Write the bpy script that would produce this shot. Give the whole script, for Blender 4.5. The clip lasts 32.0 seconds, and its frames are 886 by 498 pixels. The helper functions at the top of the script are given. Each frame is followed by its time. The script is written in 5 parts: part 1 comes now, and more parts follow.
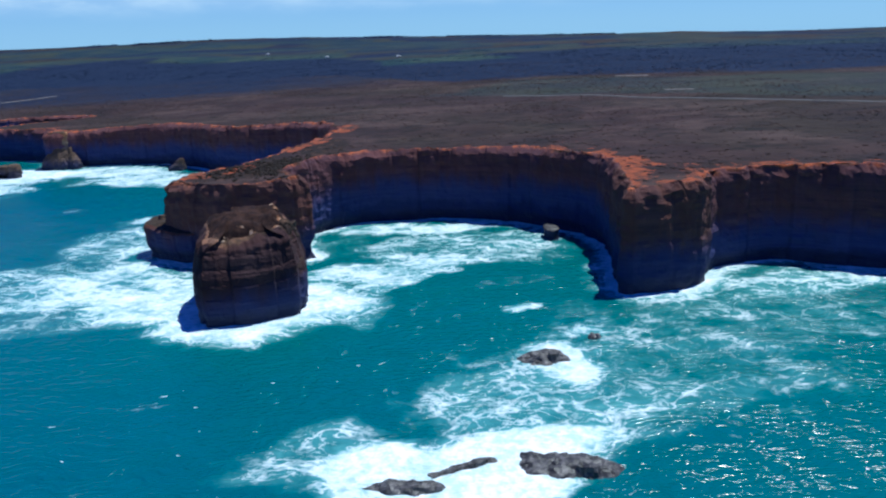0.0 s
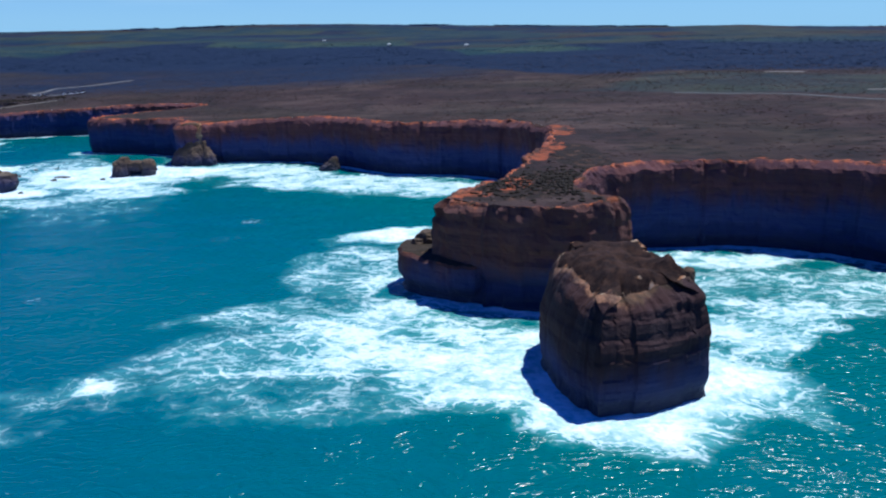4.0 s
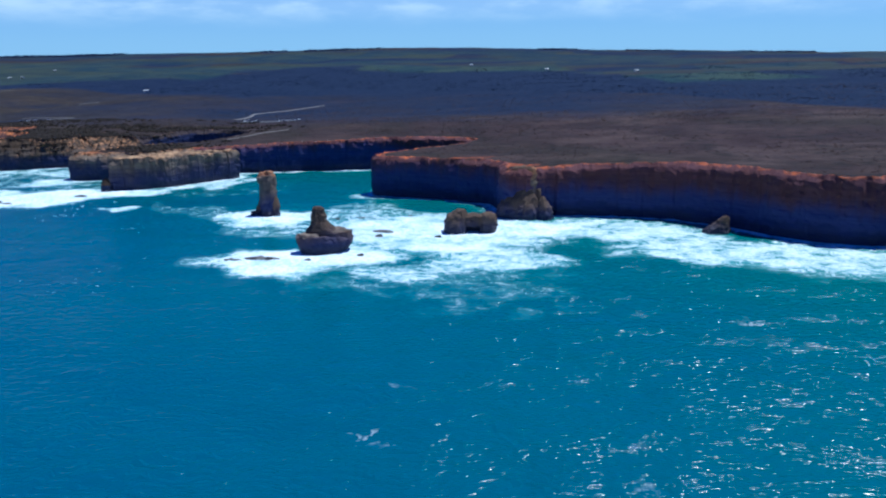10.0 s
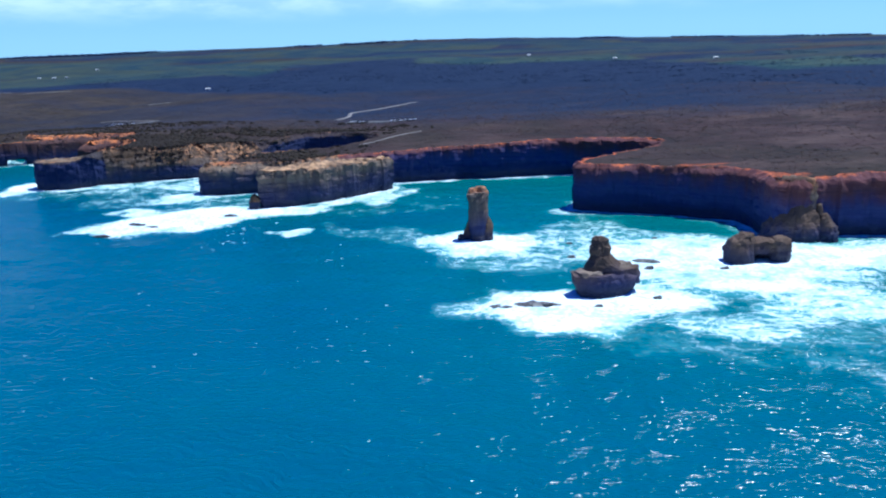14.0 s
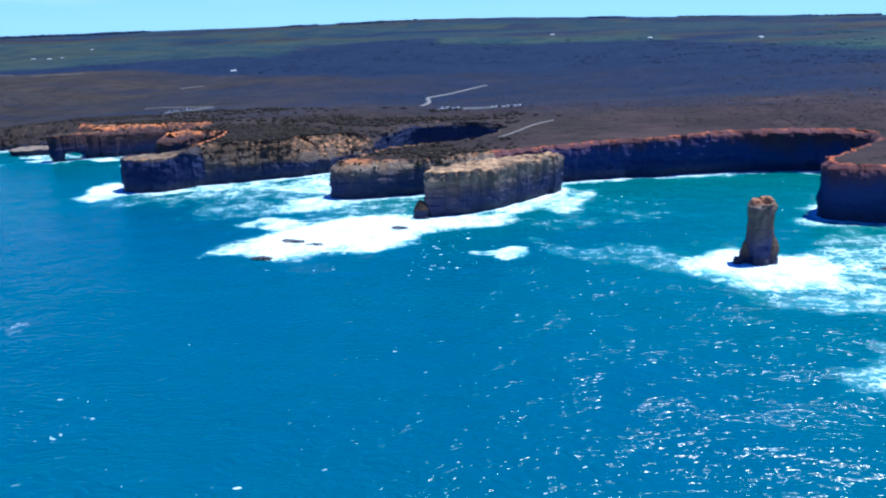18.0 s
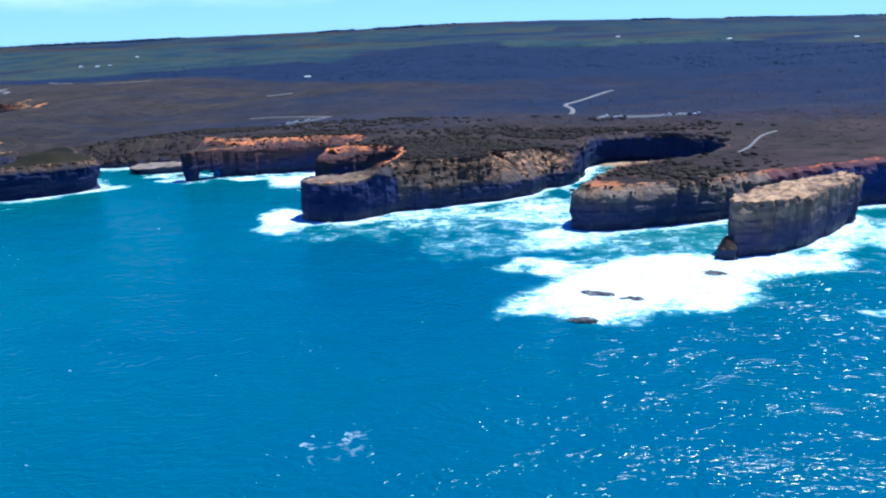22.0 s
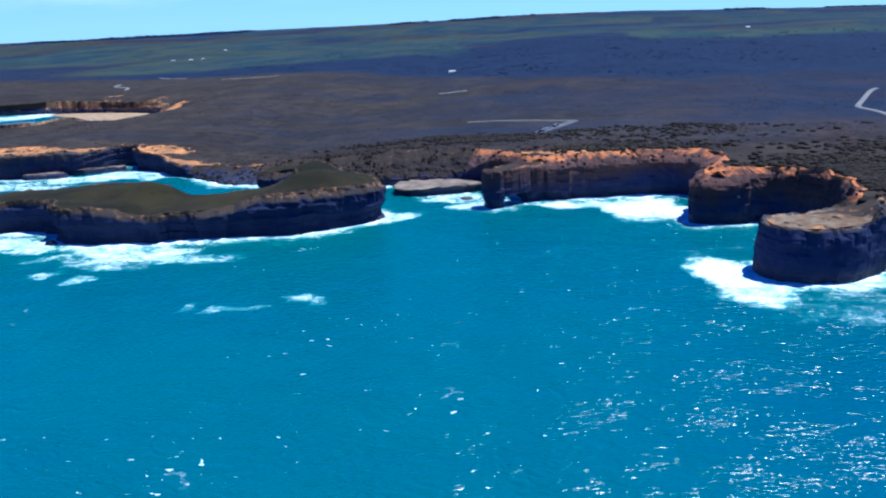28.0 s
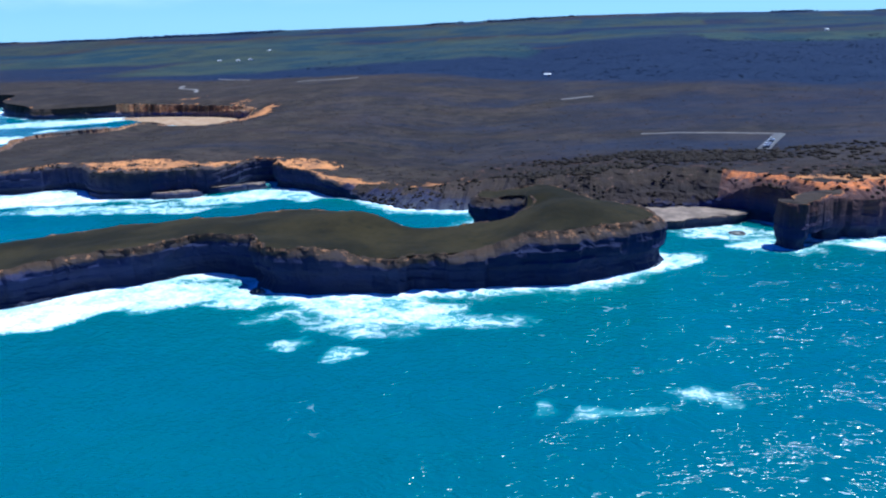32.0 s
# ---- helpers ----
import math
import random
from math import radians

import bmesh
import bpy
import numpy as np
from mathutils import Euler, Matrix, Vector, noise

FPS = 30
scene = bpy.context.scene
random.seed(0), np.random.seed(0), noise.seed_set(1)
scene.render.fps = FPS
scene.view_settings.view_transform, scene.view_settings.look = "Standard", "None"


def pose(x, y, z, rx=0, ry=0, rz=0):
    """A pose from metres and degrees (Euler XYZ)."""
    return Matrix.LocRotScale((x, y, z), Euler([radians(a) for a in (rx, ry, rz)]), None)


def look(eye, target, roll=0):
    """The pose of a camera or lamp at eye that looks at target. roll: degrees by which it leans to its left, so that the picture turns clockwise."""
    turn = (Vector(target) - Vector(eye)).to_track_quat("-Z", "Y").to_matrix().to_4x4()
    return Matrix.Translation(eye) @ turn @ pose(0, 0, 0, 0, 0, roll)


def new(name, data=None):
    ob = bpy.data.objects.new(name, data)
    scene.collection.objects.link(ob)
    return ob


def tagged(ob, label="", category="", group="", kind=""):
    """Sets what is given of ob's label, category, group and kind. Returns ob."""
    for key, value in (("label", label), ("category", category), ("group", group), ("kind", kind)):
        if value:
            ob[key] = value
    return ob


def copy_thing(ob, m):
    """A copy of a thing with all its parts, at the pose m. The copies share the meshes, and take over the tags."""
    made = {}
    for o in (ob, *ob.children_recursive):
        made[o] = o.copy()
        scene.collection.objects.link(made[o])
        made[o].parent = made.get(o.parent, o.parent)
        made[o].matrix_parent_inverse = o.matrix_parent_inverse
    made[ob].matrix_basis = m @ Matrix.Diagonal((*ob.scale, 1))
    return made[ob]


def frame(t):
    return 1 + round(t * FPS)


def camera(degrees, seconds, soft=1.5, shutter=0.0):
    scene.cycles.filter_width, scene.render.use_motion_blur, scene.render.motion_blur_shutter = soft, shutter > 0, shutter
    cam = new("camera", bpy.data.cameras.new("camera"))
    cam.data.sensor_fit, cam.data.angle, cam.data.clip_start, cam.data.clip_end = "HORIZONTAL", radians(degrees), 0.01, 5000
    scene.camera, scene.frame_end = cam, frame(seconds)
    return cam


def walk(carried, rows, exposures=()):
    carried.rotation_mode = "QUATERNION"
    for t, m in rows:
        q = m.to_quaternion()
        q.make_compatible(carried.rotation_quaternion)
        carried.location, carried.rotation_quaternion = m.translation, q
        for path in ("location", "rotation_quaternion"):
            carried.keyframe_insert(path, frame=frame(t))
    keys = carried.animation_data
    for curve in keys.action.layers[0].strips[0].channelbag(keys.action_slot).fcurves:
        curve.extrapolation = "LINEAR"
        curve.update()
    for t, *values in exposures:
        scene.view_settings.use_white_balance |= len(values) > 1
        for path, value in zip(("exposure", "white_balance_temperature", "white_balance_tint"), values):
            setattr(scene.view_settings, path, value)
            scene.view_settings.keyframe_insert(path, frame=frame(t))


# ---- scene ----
cam = camera(61.0, 32.0, 2.2)
METRES, EYE, TILT, LEAN, TURN = 1131.0, 91.0, 0.0, 0.0, 0.0
ROWS = [
    (0.0, 0.0, 0.0, 0.0, -0.6, -15.81, 2.12),
    (0.5, -0.0121, 0.008, 0.0, -0.88, -16.65, 2.14),
    (1.0, -0.0243, 0.0161, 0.0, -0.45, -16.68, 1.78),
    (1.5, -0.0366, 0.0241, 0.0002, 0.27, -16.06, 1.6),
    (2.0, -0.0491, 0.032, 0.0001, 1.04, -15.66, 1.86),
    (2.5, -0.0612, 0.0399, 0.0001, 0.69, -15.89, 1.16),
    (4.5, -0.1117, 0.0711, 0.0008, 1.54, -16.55, 0.92),
    (5.0, -0.1244, 0.0787, 0.001, 2.11, -16.04, 0.58),
    (5.5, -0.1372, 0.0861, 0.0011, 3.56, -16.6, 0.75),
    (6.0, -0.1502, 0.0933, 0.0013, 5.47, -16.98, 1.48),
    (6.5, -0.163, 0.1002, 0.0016, 5.7, -16.64, 1.57),
    (7.0, -0.1763, 0.1085, 0.0014, 5.87, -15.78, 0.67),
    (7.5, -0.1892, 0.1153, 0.0014, 5.38, -15.74, 1.23),
    (8.0, -0.202, 0.1226, 0.0015, 4.5, -15.93, -0.17),
    (8.5, -0.2151, 0.1298, 0.0016, 4.13, -15.74, -0.34),
    (9.0, -0.2284, 0.1369, 0.0019, 6.04, -16.47, -0.18),
    (9.5, -0.2417, 0.1438, 0.0024, 7.54, -15.65, 0.49),
    (10.0, -0.2552, 0.1506, 0.0028, 7.97, -14.7, 0.77),
    (10.5, -0.2688, 0.1573, 0.003, 7.37, -15.37, 0.88),
    (11.0, -0.2824, 0.1638, 0.0031, 8.78, -15.19, 1.39),
    (11.5, -0.2961, 0.1698, 0.0034, 10.16, -15.0, 1.95),
    (12.0, -0.3097, 0.1777, 0.0033, 10.03, -14.74, 1.9),
    (12.5, -0.3233, 0.1844, 0.0034, 10.16, -14.25, 2.07),
    (13.0, -0.3368, 0.1913, 0.0037, 9.27, -14.07, 2.01),
    (13.5, -0.3505, 0.1977, 0.004, 9.41, -14.84, 1.95),
    (15.5, -0.408, 0.225, 0.005, 6.83, -15.72, 2.0),
    (16.0, -0.422, 0.2322, 0.005, 6.53, -15.97, 2.2),
    (16.5, -0.4361, 0.2394, 0.0051, 6.9, -16.13, 1.73),
    (17.0, -0.4502, 0.2462, 0.0051, 7.4, -16.09, 1.85),
    (17.5, -0.4646, 0.2539, 0.0048, 7.79, -16.26, 2.06),
    (18.0, -0.4789, 0.2601, 0.0047, 7.36, -16.72, 1.85),
    (18.5, -0.4934, 0.267, 0.0045, 7.57, -16.99, 2.18),
    (19.0, -0.5078, 0.2738, 0.0043, 7.66, -17.11, 2.09),
    (19.5, -0.5221, 0.2811, 0.0041, 7.98, -16.75, 2.37),
    (20.0, -0.5367, 0.288, 0.004, 8.14, -17.11, 2.25),
    (20.5, -0.5509, 0.2946, 0.0042, 7.28, -17.01, 1.75),
    (21.0, -0.5657, 0.3022, 0.0041, 7.27, -16.21, 1.97),
    (21.5, -0.5803, 0.3088, 0.0043, 7.68, -16.15, 2.28),
    (22.0, -0.5948, 0.3158, 0.0042, 8.35, -16.34, 2.37),
    (22.5, -0.6096, 0.3227, 0.0042, 9.17, -16.77, 2.81),
    (23.0, -0.6241, 0.3294, 0.0042, 8.95, -16.48, 2.59),
    (23.5, -0.6389, 0.336, 0.0046, 9.49, -16.22, 2.45),
    (24.0, -0.6535, 0.3421, 0.005, 9.44, -16.49, 2.08),
    (24.5, -0.6684, 0.3504, 0.005, 9.89, -16.19, 2.56),
    (25.0, -0.6831, 0.3564, 0.0056, 10.42, -16.51, 2.67),
    (25.5, -0.6977, 0.3631, 0.0058, 10.5, -16.25, 2.53),
    (27.5, -0.7573, 0.387, 0.0069, 11.04, -17.03, 2.65),
    (28.0, -0.7721, 0.3937, 0.0071, 11.08, -16.74, 2.59),
    (28.5, -0.787, 0.4003, 0.0073, 11.28, -16.99, 2.84),
    (29.0, -0.8021, 0.4065, 0.0075, 11.91, -17.44, 2.88),
    (29.5, -0.8173, 0.4126, 0.0077, 11.71, -17.71, 2.95),
    (30.0, -0.8323, 0.4194, 0.0079, 11.51, -17.86, 2.99),
    (30.5, -0.8475, 0.426, 0.008, 12.29, -17.64, 2.93),
    (31.0, -0.8627, 0.4325, 0.0082, 12.66, -17.54, 2.78),
    (31.5, -0.8781, 0.4391, 0.0084, 12.56, -16.58, 2.56),
    (32.0, -0.8932, 0.4457, 0.0083, 11.7, -16.59, 2.25),
]
EXPOSURE = [(0.0, 0.12, 5450, 0), (6.0, 0.17, 5450, 0), (9.0, 0.12, 5150, 0), (11.0, 0.08, 5100, 0), (12.2, 0.42, 5100, 0), (14.0, 0.47, 5100, 0), (20.0, 0.73, 5000, 0), (25.0, 0.67, 5000, 0), (32.0, 0.55, 5000, 0)]
walk(cam, [(t, pose(0, 0, EYE, TILT, LEAN, TURN) @ pose(METRES * x, METRES * y, METRES * z, 90 + pitch, roll, yaw)) for t, x, y, z, yaw, pitch, roll in ROWS], EXPOSURE)

# ---- light: high sun behind the land, clear sky with thin low cloud ----
SUN_DIR = Vector((0.32, 0.21, 1.0)).normalized()
sun = new("sun", bpy.data.lights.new("sun", "SUN"))
sun.data.energy, sun.data.angle, sun.data.color = 5.0, radians(0.53), (1.0, 0.95, 0.87)
sun.matrix_world = look(SUN_DIR * 900, (0, 0, 0))
world = bpy.data.worlds.new("sky")
scene.world = world
world.use_nodes = True


class Nodes:
    """A small helper to lay out node trees in short lines."""

    def __init__(self, tree):
        self.tree = tree
        tree.nodes.clear()

    def add(self, kind, inputs=None, **props):
        node = self.tree.nodes.new(kind)
        for k, v in props.items():
            setattr(node, k, v)
        for k, v in (inputs or {}).items():
            self.put(node.inputs[k], v)
        return node

    def put(self, socket, v):
        if hasattr(v, "is_output"):
            self.tree.links.new(v, socket)
        elif isinstance(v, tuple) and len(v) == 3 and socket.type == "RGBA":
            socket.default_value = (*v, 1)
        else:
            socket.default_value = v

    def math(self, op, a, b=0.0, clamp=False):
        return self.add("ShaderNodeMath", {0: a, 1: b}, operation=op, use_clamp=clamp).outputs[0]

    def mix(self, f, a, b, blend="MIX"):
        return self.add("ShaderNodeMix", {0: f, 6: a, 7: b}, data_type="RGBA", blend_type=blend).outputs[2]

    def noise(self, vec, scale, detail=4.0, rough=0.55, dist=0.0):
        return self.add("ShaderNodeTexNoise", {"Vector": vec, "Scale": scale, "Detail": detail, "Roughness": rough, "Distortion": dist}).outputs[0]

    def ramp(self, v, lo, hi):
        return self.add("ShaderNodeMapRange", {0: v, 1: lo, 2: hi}, interpolation_type="SMOOTHSTEP").outputs[0]

    def scaled(self, vec, s):
        return self.add("ShaderNodeVectorMath", {0: vec, 1: s}, operation="MULTIPLY").outputs[0]

    def attr(self, name):
        return self.add("ShaderNodeAttribute", attribute_name=name).outputs["Fac"]

    def where(self):
        return self.add("ShaderNodeNewGeometry").outputs["Position"]

    def xyz(self, vec):
        return self.add("ShaderNodeSeparateXYZ", {0: vec}).outputs

    def bump(self, h, dist, strength=1.0):
        return self.add("ShaderNodeBump", {"Height": h, "Distance": dist, "Strength": strength}).outputs[0]


w = Nodes(world.node_tree)
sky = w.add("ShaderNodeTexSky", sky_type="NISHITA", sun_disc=False, sun_elevation=math.asin(SUN_DIR.z),
            sun_rotation=math.atan2(SUN_DIR.x, SUN_DIR.y), air_density=1.0, dust_density=0.0, ozone_density=5.0, altitude=50)
way = w.add("ShaderNodeTexCoord").outputs["Generated"]
wx = w.xyz(way)
drift = w.scaled(way, (9.0, 9.0, 34.0))
puffs = w.ramp(w.noise(drift, 1.15, 7.0, 0.58), 0.38, 0.68)
low = w.math("MULTIPLY", w.ramp(wx[2], 0.025, 0.075), w.ramp(wx[2], 0.22, 0.10))
veil = w.math("MULTIPLY", w.ramp(wx[2], 0.03, 0.06), w.ramp(wx[2], 0.30, 0.10))
cloudy = w.math("ADD", w.math("MULTIPLY", w.math("MULTIPLY", puffs, low), 0.6), w.math("MULTIPLY", veil, 0.22))
clear = w.mix(1.0, sky.outputs[0], (0.20, 0.62, 1.85), "MULTIPLY")
clear = w.mix(w.math("MULTIPLY", w.ramp(wx[2], 0.17, 0.0), 0.80), clear, (7.2, 10.8, 13.6))
tone = w.mix(cloudy, clear, (13.2, 14.9, 16.2))
w.add("ShaderNodeOutputWorld", {0: w.add("ShaderNodeBackground", {0: tone, 1: 0.0525}).outputs[0]})


# ---- materials ----
def material(name):
    m = bpy.data.materials.new(name)
    m.use_nodes = True
    n = Nodes(m.node_tree)
    return m, n


def finish(n, color, rough=0.9, normal=None, spec=0.3, **more):
    sh = n.add("ShaderNodeBsdfPrincipled", {"Base Color": color, "Roughness": rough, "Specular IOR Level": spec, **more})
    if normal is not None:
        n.put(sh.inputs["Normal"], normal)
    n.add("ShaderNodeOutputMaterial", {0: sh.outputs[0]})


def limestone(name, pale, dark, soil, soil_from=0.90, stain=(0.17, 0.075, 0.045), leafy=0.0, shade_top=14.0, deep=1.0):
    """Bedded limestone with an orange clay cap, shade painted blue on its lower face, damp and dark along the tide
    line.
    """
    m, n = material(name)
    p = n.where()
    wob = n.noise(n.scaled(p, (0.02, 0.02, 0.05)), 1.0, 3.0)
    z = n.xyz(p)[2]
    zz = n.add("ShaderNodeCombineXYZ", {0: n.math("MULTIPLY", wob, 4.0), 1: 0.0, 2: n.math("ADD", z, n.math("MULTIPLY", wob, 3.0))}).outputs[0]
    beds = n.noise(n.scaled(zz, (0.3, 1, 0.32)), 1.0, 5.0, 0.65)
    thin = n.noise(n.scaled(p, (0.05, 0.05, 1.3)), 1.0, 4.0, 0.6)
    streak = n.noise(n.scaled(p, (0.13, 0.13, 0.012)), 1.0, 5.0, 0.65)
    patch = n.noise(p, 0.06, 5.0, 0.6)
    col = n.mix(n.ramp(beds, 0.25, 0.75), dark, pale)
    col = n.mix(n.math("MULTIPLY", n.ramp(thin, 0.48, 0.66), 0.3), col, tuple(0.55 * c for c in dark))
    col = n.mix(n.math("MULTIPLY", n.ramp(streak, 0.42, 0.62), 0.75), col, tuple(0.8 * c for c in stain))
    col = n.mix(n.math("MULTIPLY", n.ramp(patch, 0.52, 0.72), 0.4), col, tuple(0.9 * c + 0.02 for c in pale))
    # Navy of the shaded walls painted over the lower face, with a ragged upper edge.
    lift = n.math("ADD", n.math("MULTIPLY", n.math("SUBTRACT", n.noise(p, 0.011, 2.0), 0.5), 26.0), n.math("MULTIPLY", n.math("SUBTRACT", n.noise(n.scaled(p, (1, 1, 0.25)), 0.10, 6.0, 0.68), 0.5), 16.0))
    shade_z = n.math("ADD", z, lift)
    # Only upright faces take the painted shade; deep scales its brightness.
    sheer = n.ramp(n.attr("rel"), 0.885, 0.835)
    col = n.mix(n.math("MULTIPLY", n.math("MULTIPLY", n.ramp(shade_z, shade_top + 6.5, shade_top - 6.0), 0.92), sheer), col, n.mix(n.ramp(thin, 0.4, 0.6), (0.018 * deep, 0.028 * deep, 0.094 * deep), (0.026 * deep, 0.036 * deep, 0.106 * deep)))
    col = n.mix(n.math("MULTIPLY", n.ramp(shade_z, shade_top * 0.55, shade_top * 0.45 - 1.5), 0.6), col, (0.013, 0.020, 0.072))
    rel = n.math("ADD", n.attr("rel"), n.math("MULTIPLY", n.math("SUBTRACT", n.noise(p, 0.13, 7.0, 0.72), 0.5), 0.42))
    earth = n.mix(n.ramp(n.noise(p, 0.35, 4.0, 0.6), 0.4, 0.62), soil, tuple(0.55 * c + 0.03 for c in soil))
    scrub = n.ramp(n.math("ADD", n.noise(p, 0.30, 6.0, 0.7), n.math("MULTIPLY", n.math("SUBTRACT", n.attr("rel"), 1.0), 0.35)), 0.56 - leafy, 0.62 - leafy)
    scrub = n.math("MAXIMUM", scrub, n.ramp(n.noise(p, 0.025, 4.0, 0.6), 0.50, 0.60))
    earth = n.mix(n.math("MULTIPLY", scrub, 0.92), earth, (0.028, 0.0205, 0.0145))
    col = n.mix(n.ramp(rel, soil_from, soil_from + 0.08), col, earth)
    # Tide-line damp, raised and blued to carry the shade at the foot as well.
    wet_shade = n.ramp(n.math("ADD", z, n.math("MULTIPLY", n.noise(p, 0.08, 4.0, 0.6), 6.0)), 10.0, 3.0)
    col = n.mix(n.math("MULTIPLY", wet_shade, 0.72), col, (0.017, 0.019, 0.030))
    fine = n.math("ADD", n.math("MULTIPLY", n.noise(p, 0.8, 6.0, 0.65), 1.0), n.math("MULTIPLY", thin, 0.8))
    finish(n, col, n.math("SUBTRACT", 0.95, n.math("MULTIPLY", wet_shade, 0.45)), n.bump(fine, 0.6, 0.8), 0.25)
    return m


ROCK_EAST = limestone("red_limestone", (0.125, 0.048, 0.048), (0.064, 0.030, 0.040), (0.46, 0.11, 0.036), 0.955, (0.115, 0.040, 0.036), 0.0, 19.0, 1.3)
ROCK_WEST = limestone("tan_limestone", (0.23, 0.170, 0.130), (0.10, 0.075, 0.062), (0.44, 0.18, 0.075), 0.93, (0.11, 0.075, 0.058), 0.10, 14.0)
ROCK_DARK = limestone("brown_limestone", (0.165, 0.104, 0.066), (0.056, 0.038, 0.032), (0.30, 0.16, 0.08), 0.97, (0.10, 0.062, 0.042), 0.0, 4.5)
# Darker limestone with shade-blue painted nearly to the rim, for the island cliffs.
ROCK_ISLE = limestone("weathered_shade_limestone", (0.056, 0.041, 0.038), (0.028, 0.022, 0.025), (0.30, 0.14, 0.06), 0.90, (0.046, 0.033, 0.028), 0.16, 23.0, 0.55)


def reef_mat():
    m, n = material("wet_reef")
    p = n.where()
    col = n.mix(n.ramp(n.noise(p, 0.5, 5.0), 0.4, 0.65), (0.030, 0.027, 0.025), (0.115, 0.105, 0.10))
    finish(n, col, 0.45, n.bump(n.noise(p, 1.2, 5.0), 0.3), 0.4)
    return m


REEF = reef_mat()
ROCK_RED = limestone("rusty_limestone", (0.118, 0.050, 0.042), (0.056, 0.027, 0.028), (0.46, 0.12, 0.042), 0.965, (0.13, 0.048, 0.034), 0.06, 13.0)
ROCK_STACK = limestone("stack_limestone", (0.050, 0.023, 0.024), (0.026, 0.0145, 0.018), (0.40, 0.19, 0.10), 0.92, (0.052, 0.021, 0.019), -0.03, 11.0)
# Darker limestone copies with the shade coloured in: headland tip, gorge, bluffs.
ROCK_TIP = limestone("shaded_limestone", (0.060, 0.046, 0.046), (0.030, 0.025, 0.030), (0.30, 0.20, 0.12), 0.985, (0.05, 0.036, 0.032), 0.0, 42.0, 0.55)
ROCK_GORGE = limestone("gorge_shade_limestone", (0.070, 0.046, 0.044), (0.032, 0.024, 0.030), (0.24, 0.12, 0.06), 0.97, (0.05, 0.032, 0.028), 0.15, 26.0, 0.55)
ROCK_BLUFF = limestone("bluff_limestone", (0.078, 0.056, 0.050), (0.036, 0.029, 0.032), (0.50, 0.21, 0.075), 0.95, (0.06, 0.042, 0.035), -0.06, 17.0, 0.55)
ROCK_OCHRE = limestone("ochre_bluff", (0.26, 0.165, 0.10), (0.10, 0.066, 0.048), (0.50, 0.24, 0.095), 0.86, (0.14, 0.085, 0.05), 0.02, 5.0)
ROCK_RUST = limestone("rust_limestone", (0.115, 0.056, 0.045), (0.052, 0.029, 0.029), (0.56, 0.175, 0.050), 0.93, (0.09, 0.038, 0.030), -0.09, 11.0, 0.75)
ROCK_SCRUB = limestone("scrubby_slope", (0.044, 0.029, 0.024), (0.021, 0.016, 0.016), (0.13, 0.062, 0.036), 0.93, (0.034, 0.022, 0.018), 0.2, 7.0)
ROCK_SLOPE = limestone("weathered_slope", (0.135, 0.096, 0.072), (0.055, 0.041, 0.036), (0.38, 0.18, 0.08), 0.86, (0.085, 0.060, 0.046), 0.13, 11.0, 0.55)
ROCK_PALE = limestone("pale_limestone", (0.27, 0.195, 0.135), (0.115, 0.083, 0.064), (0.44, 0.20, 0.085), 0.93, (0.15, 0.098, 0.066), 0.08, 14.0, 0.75)


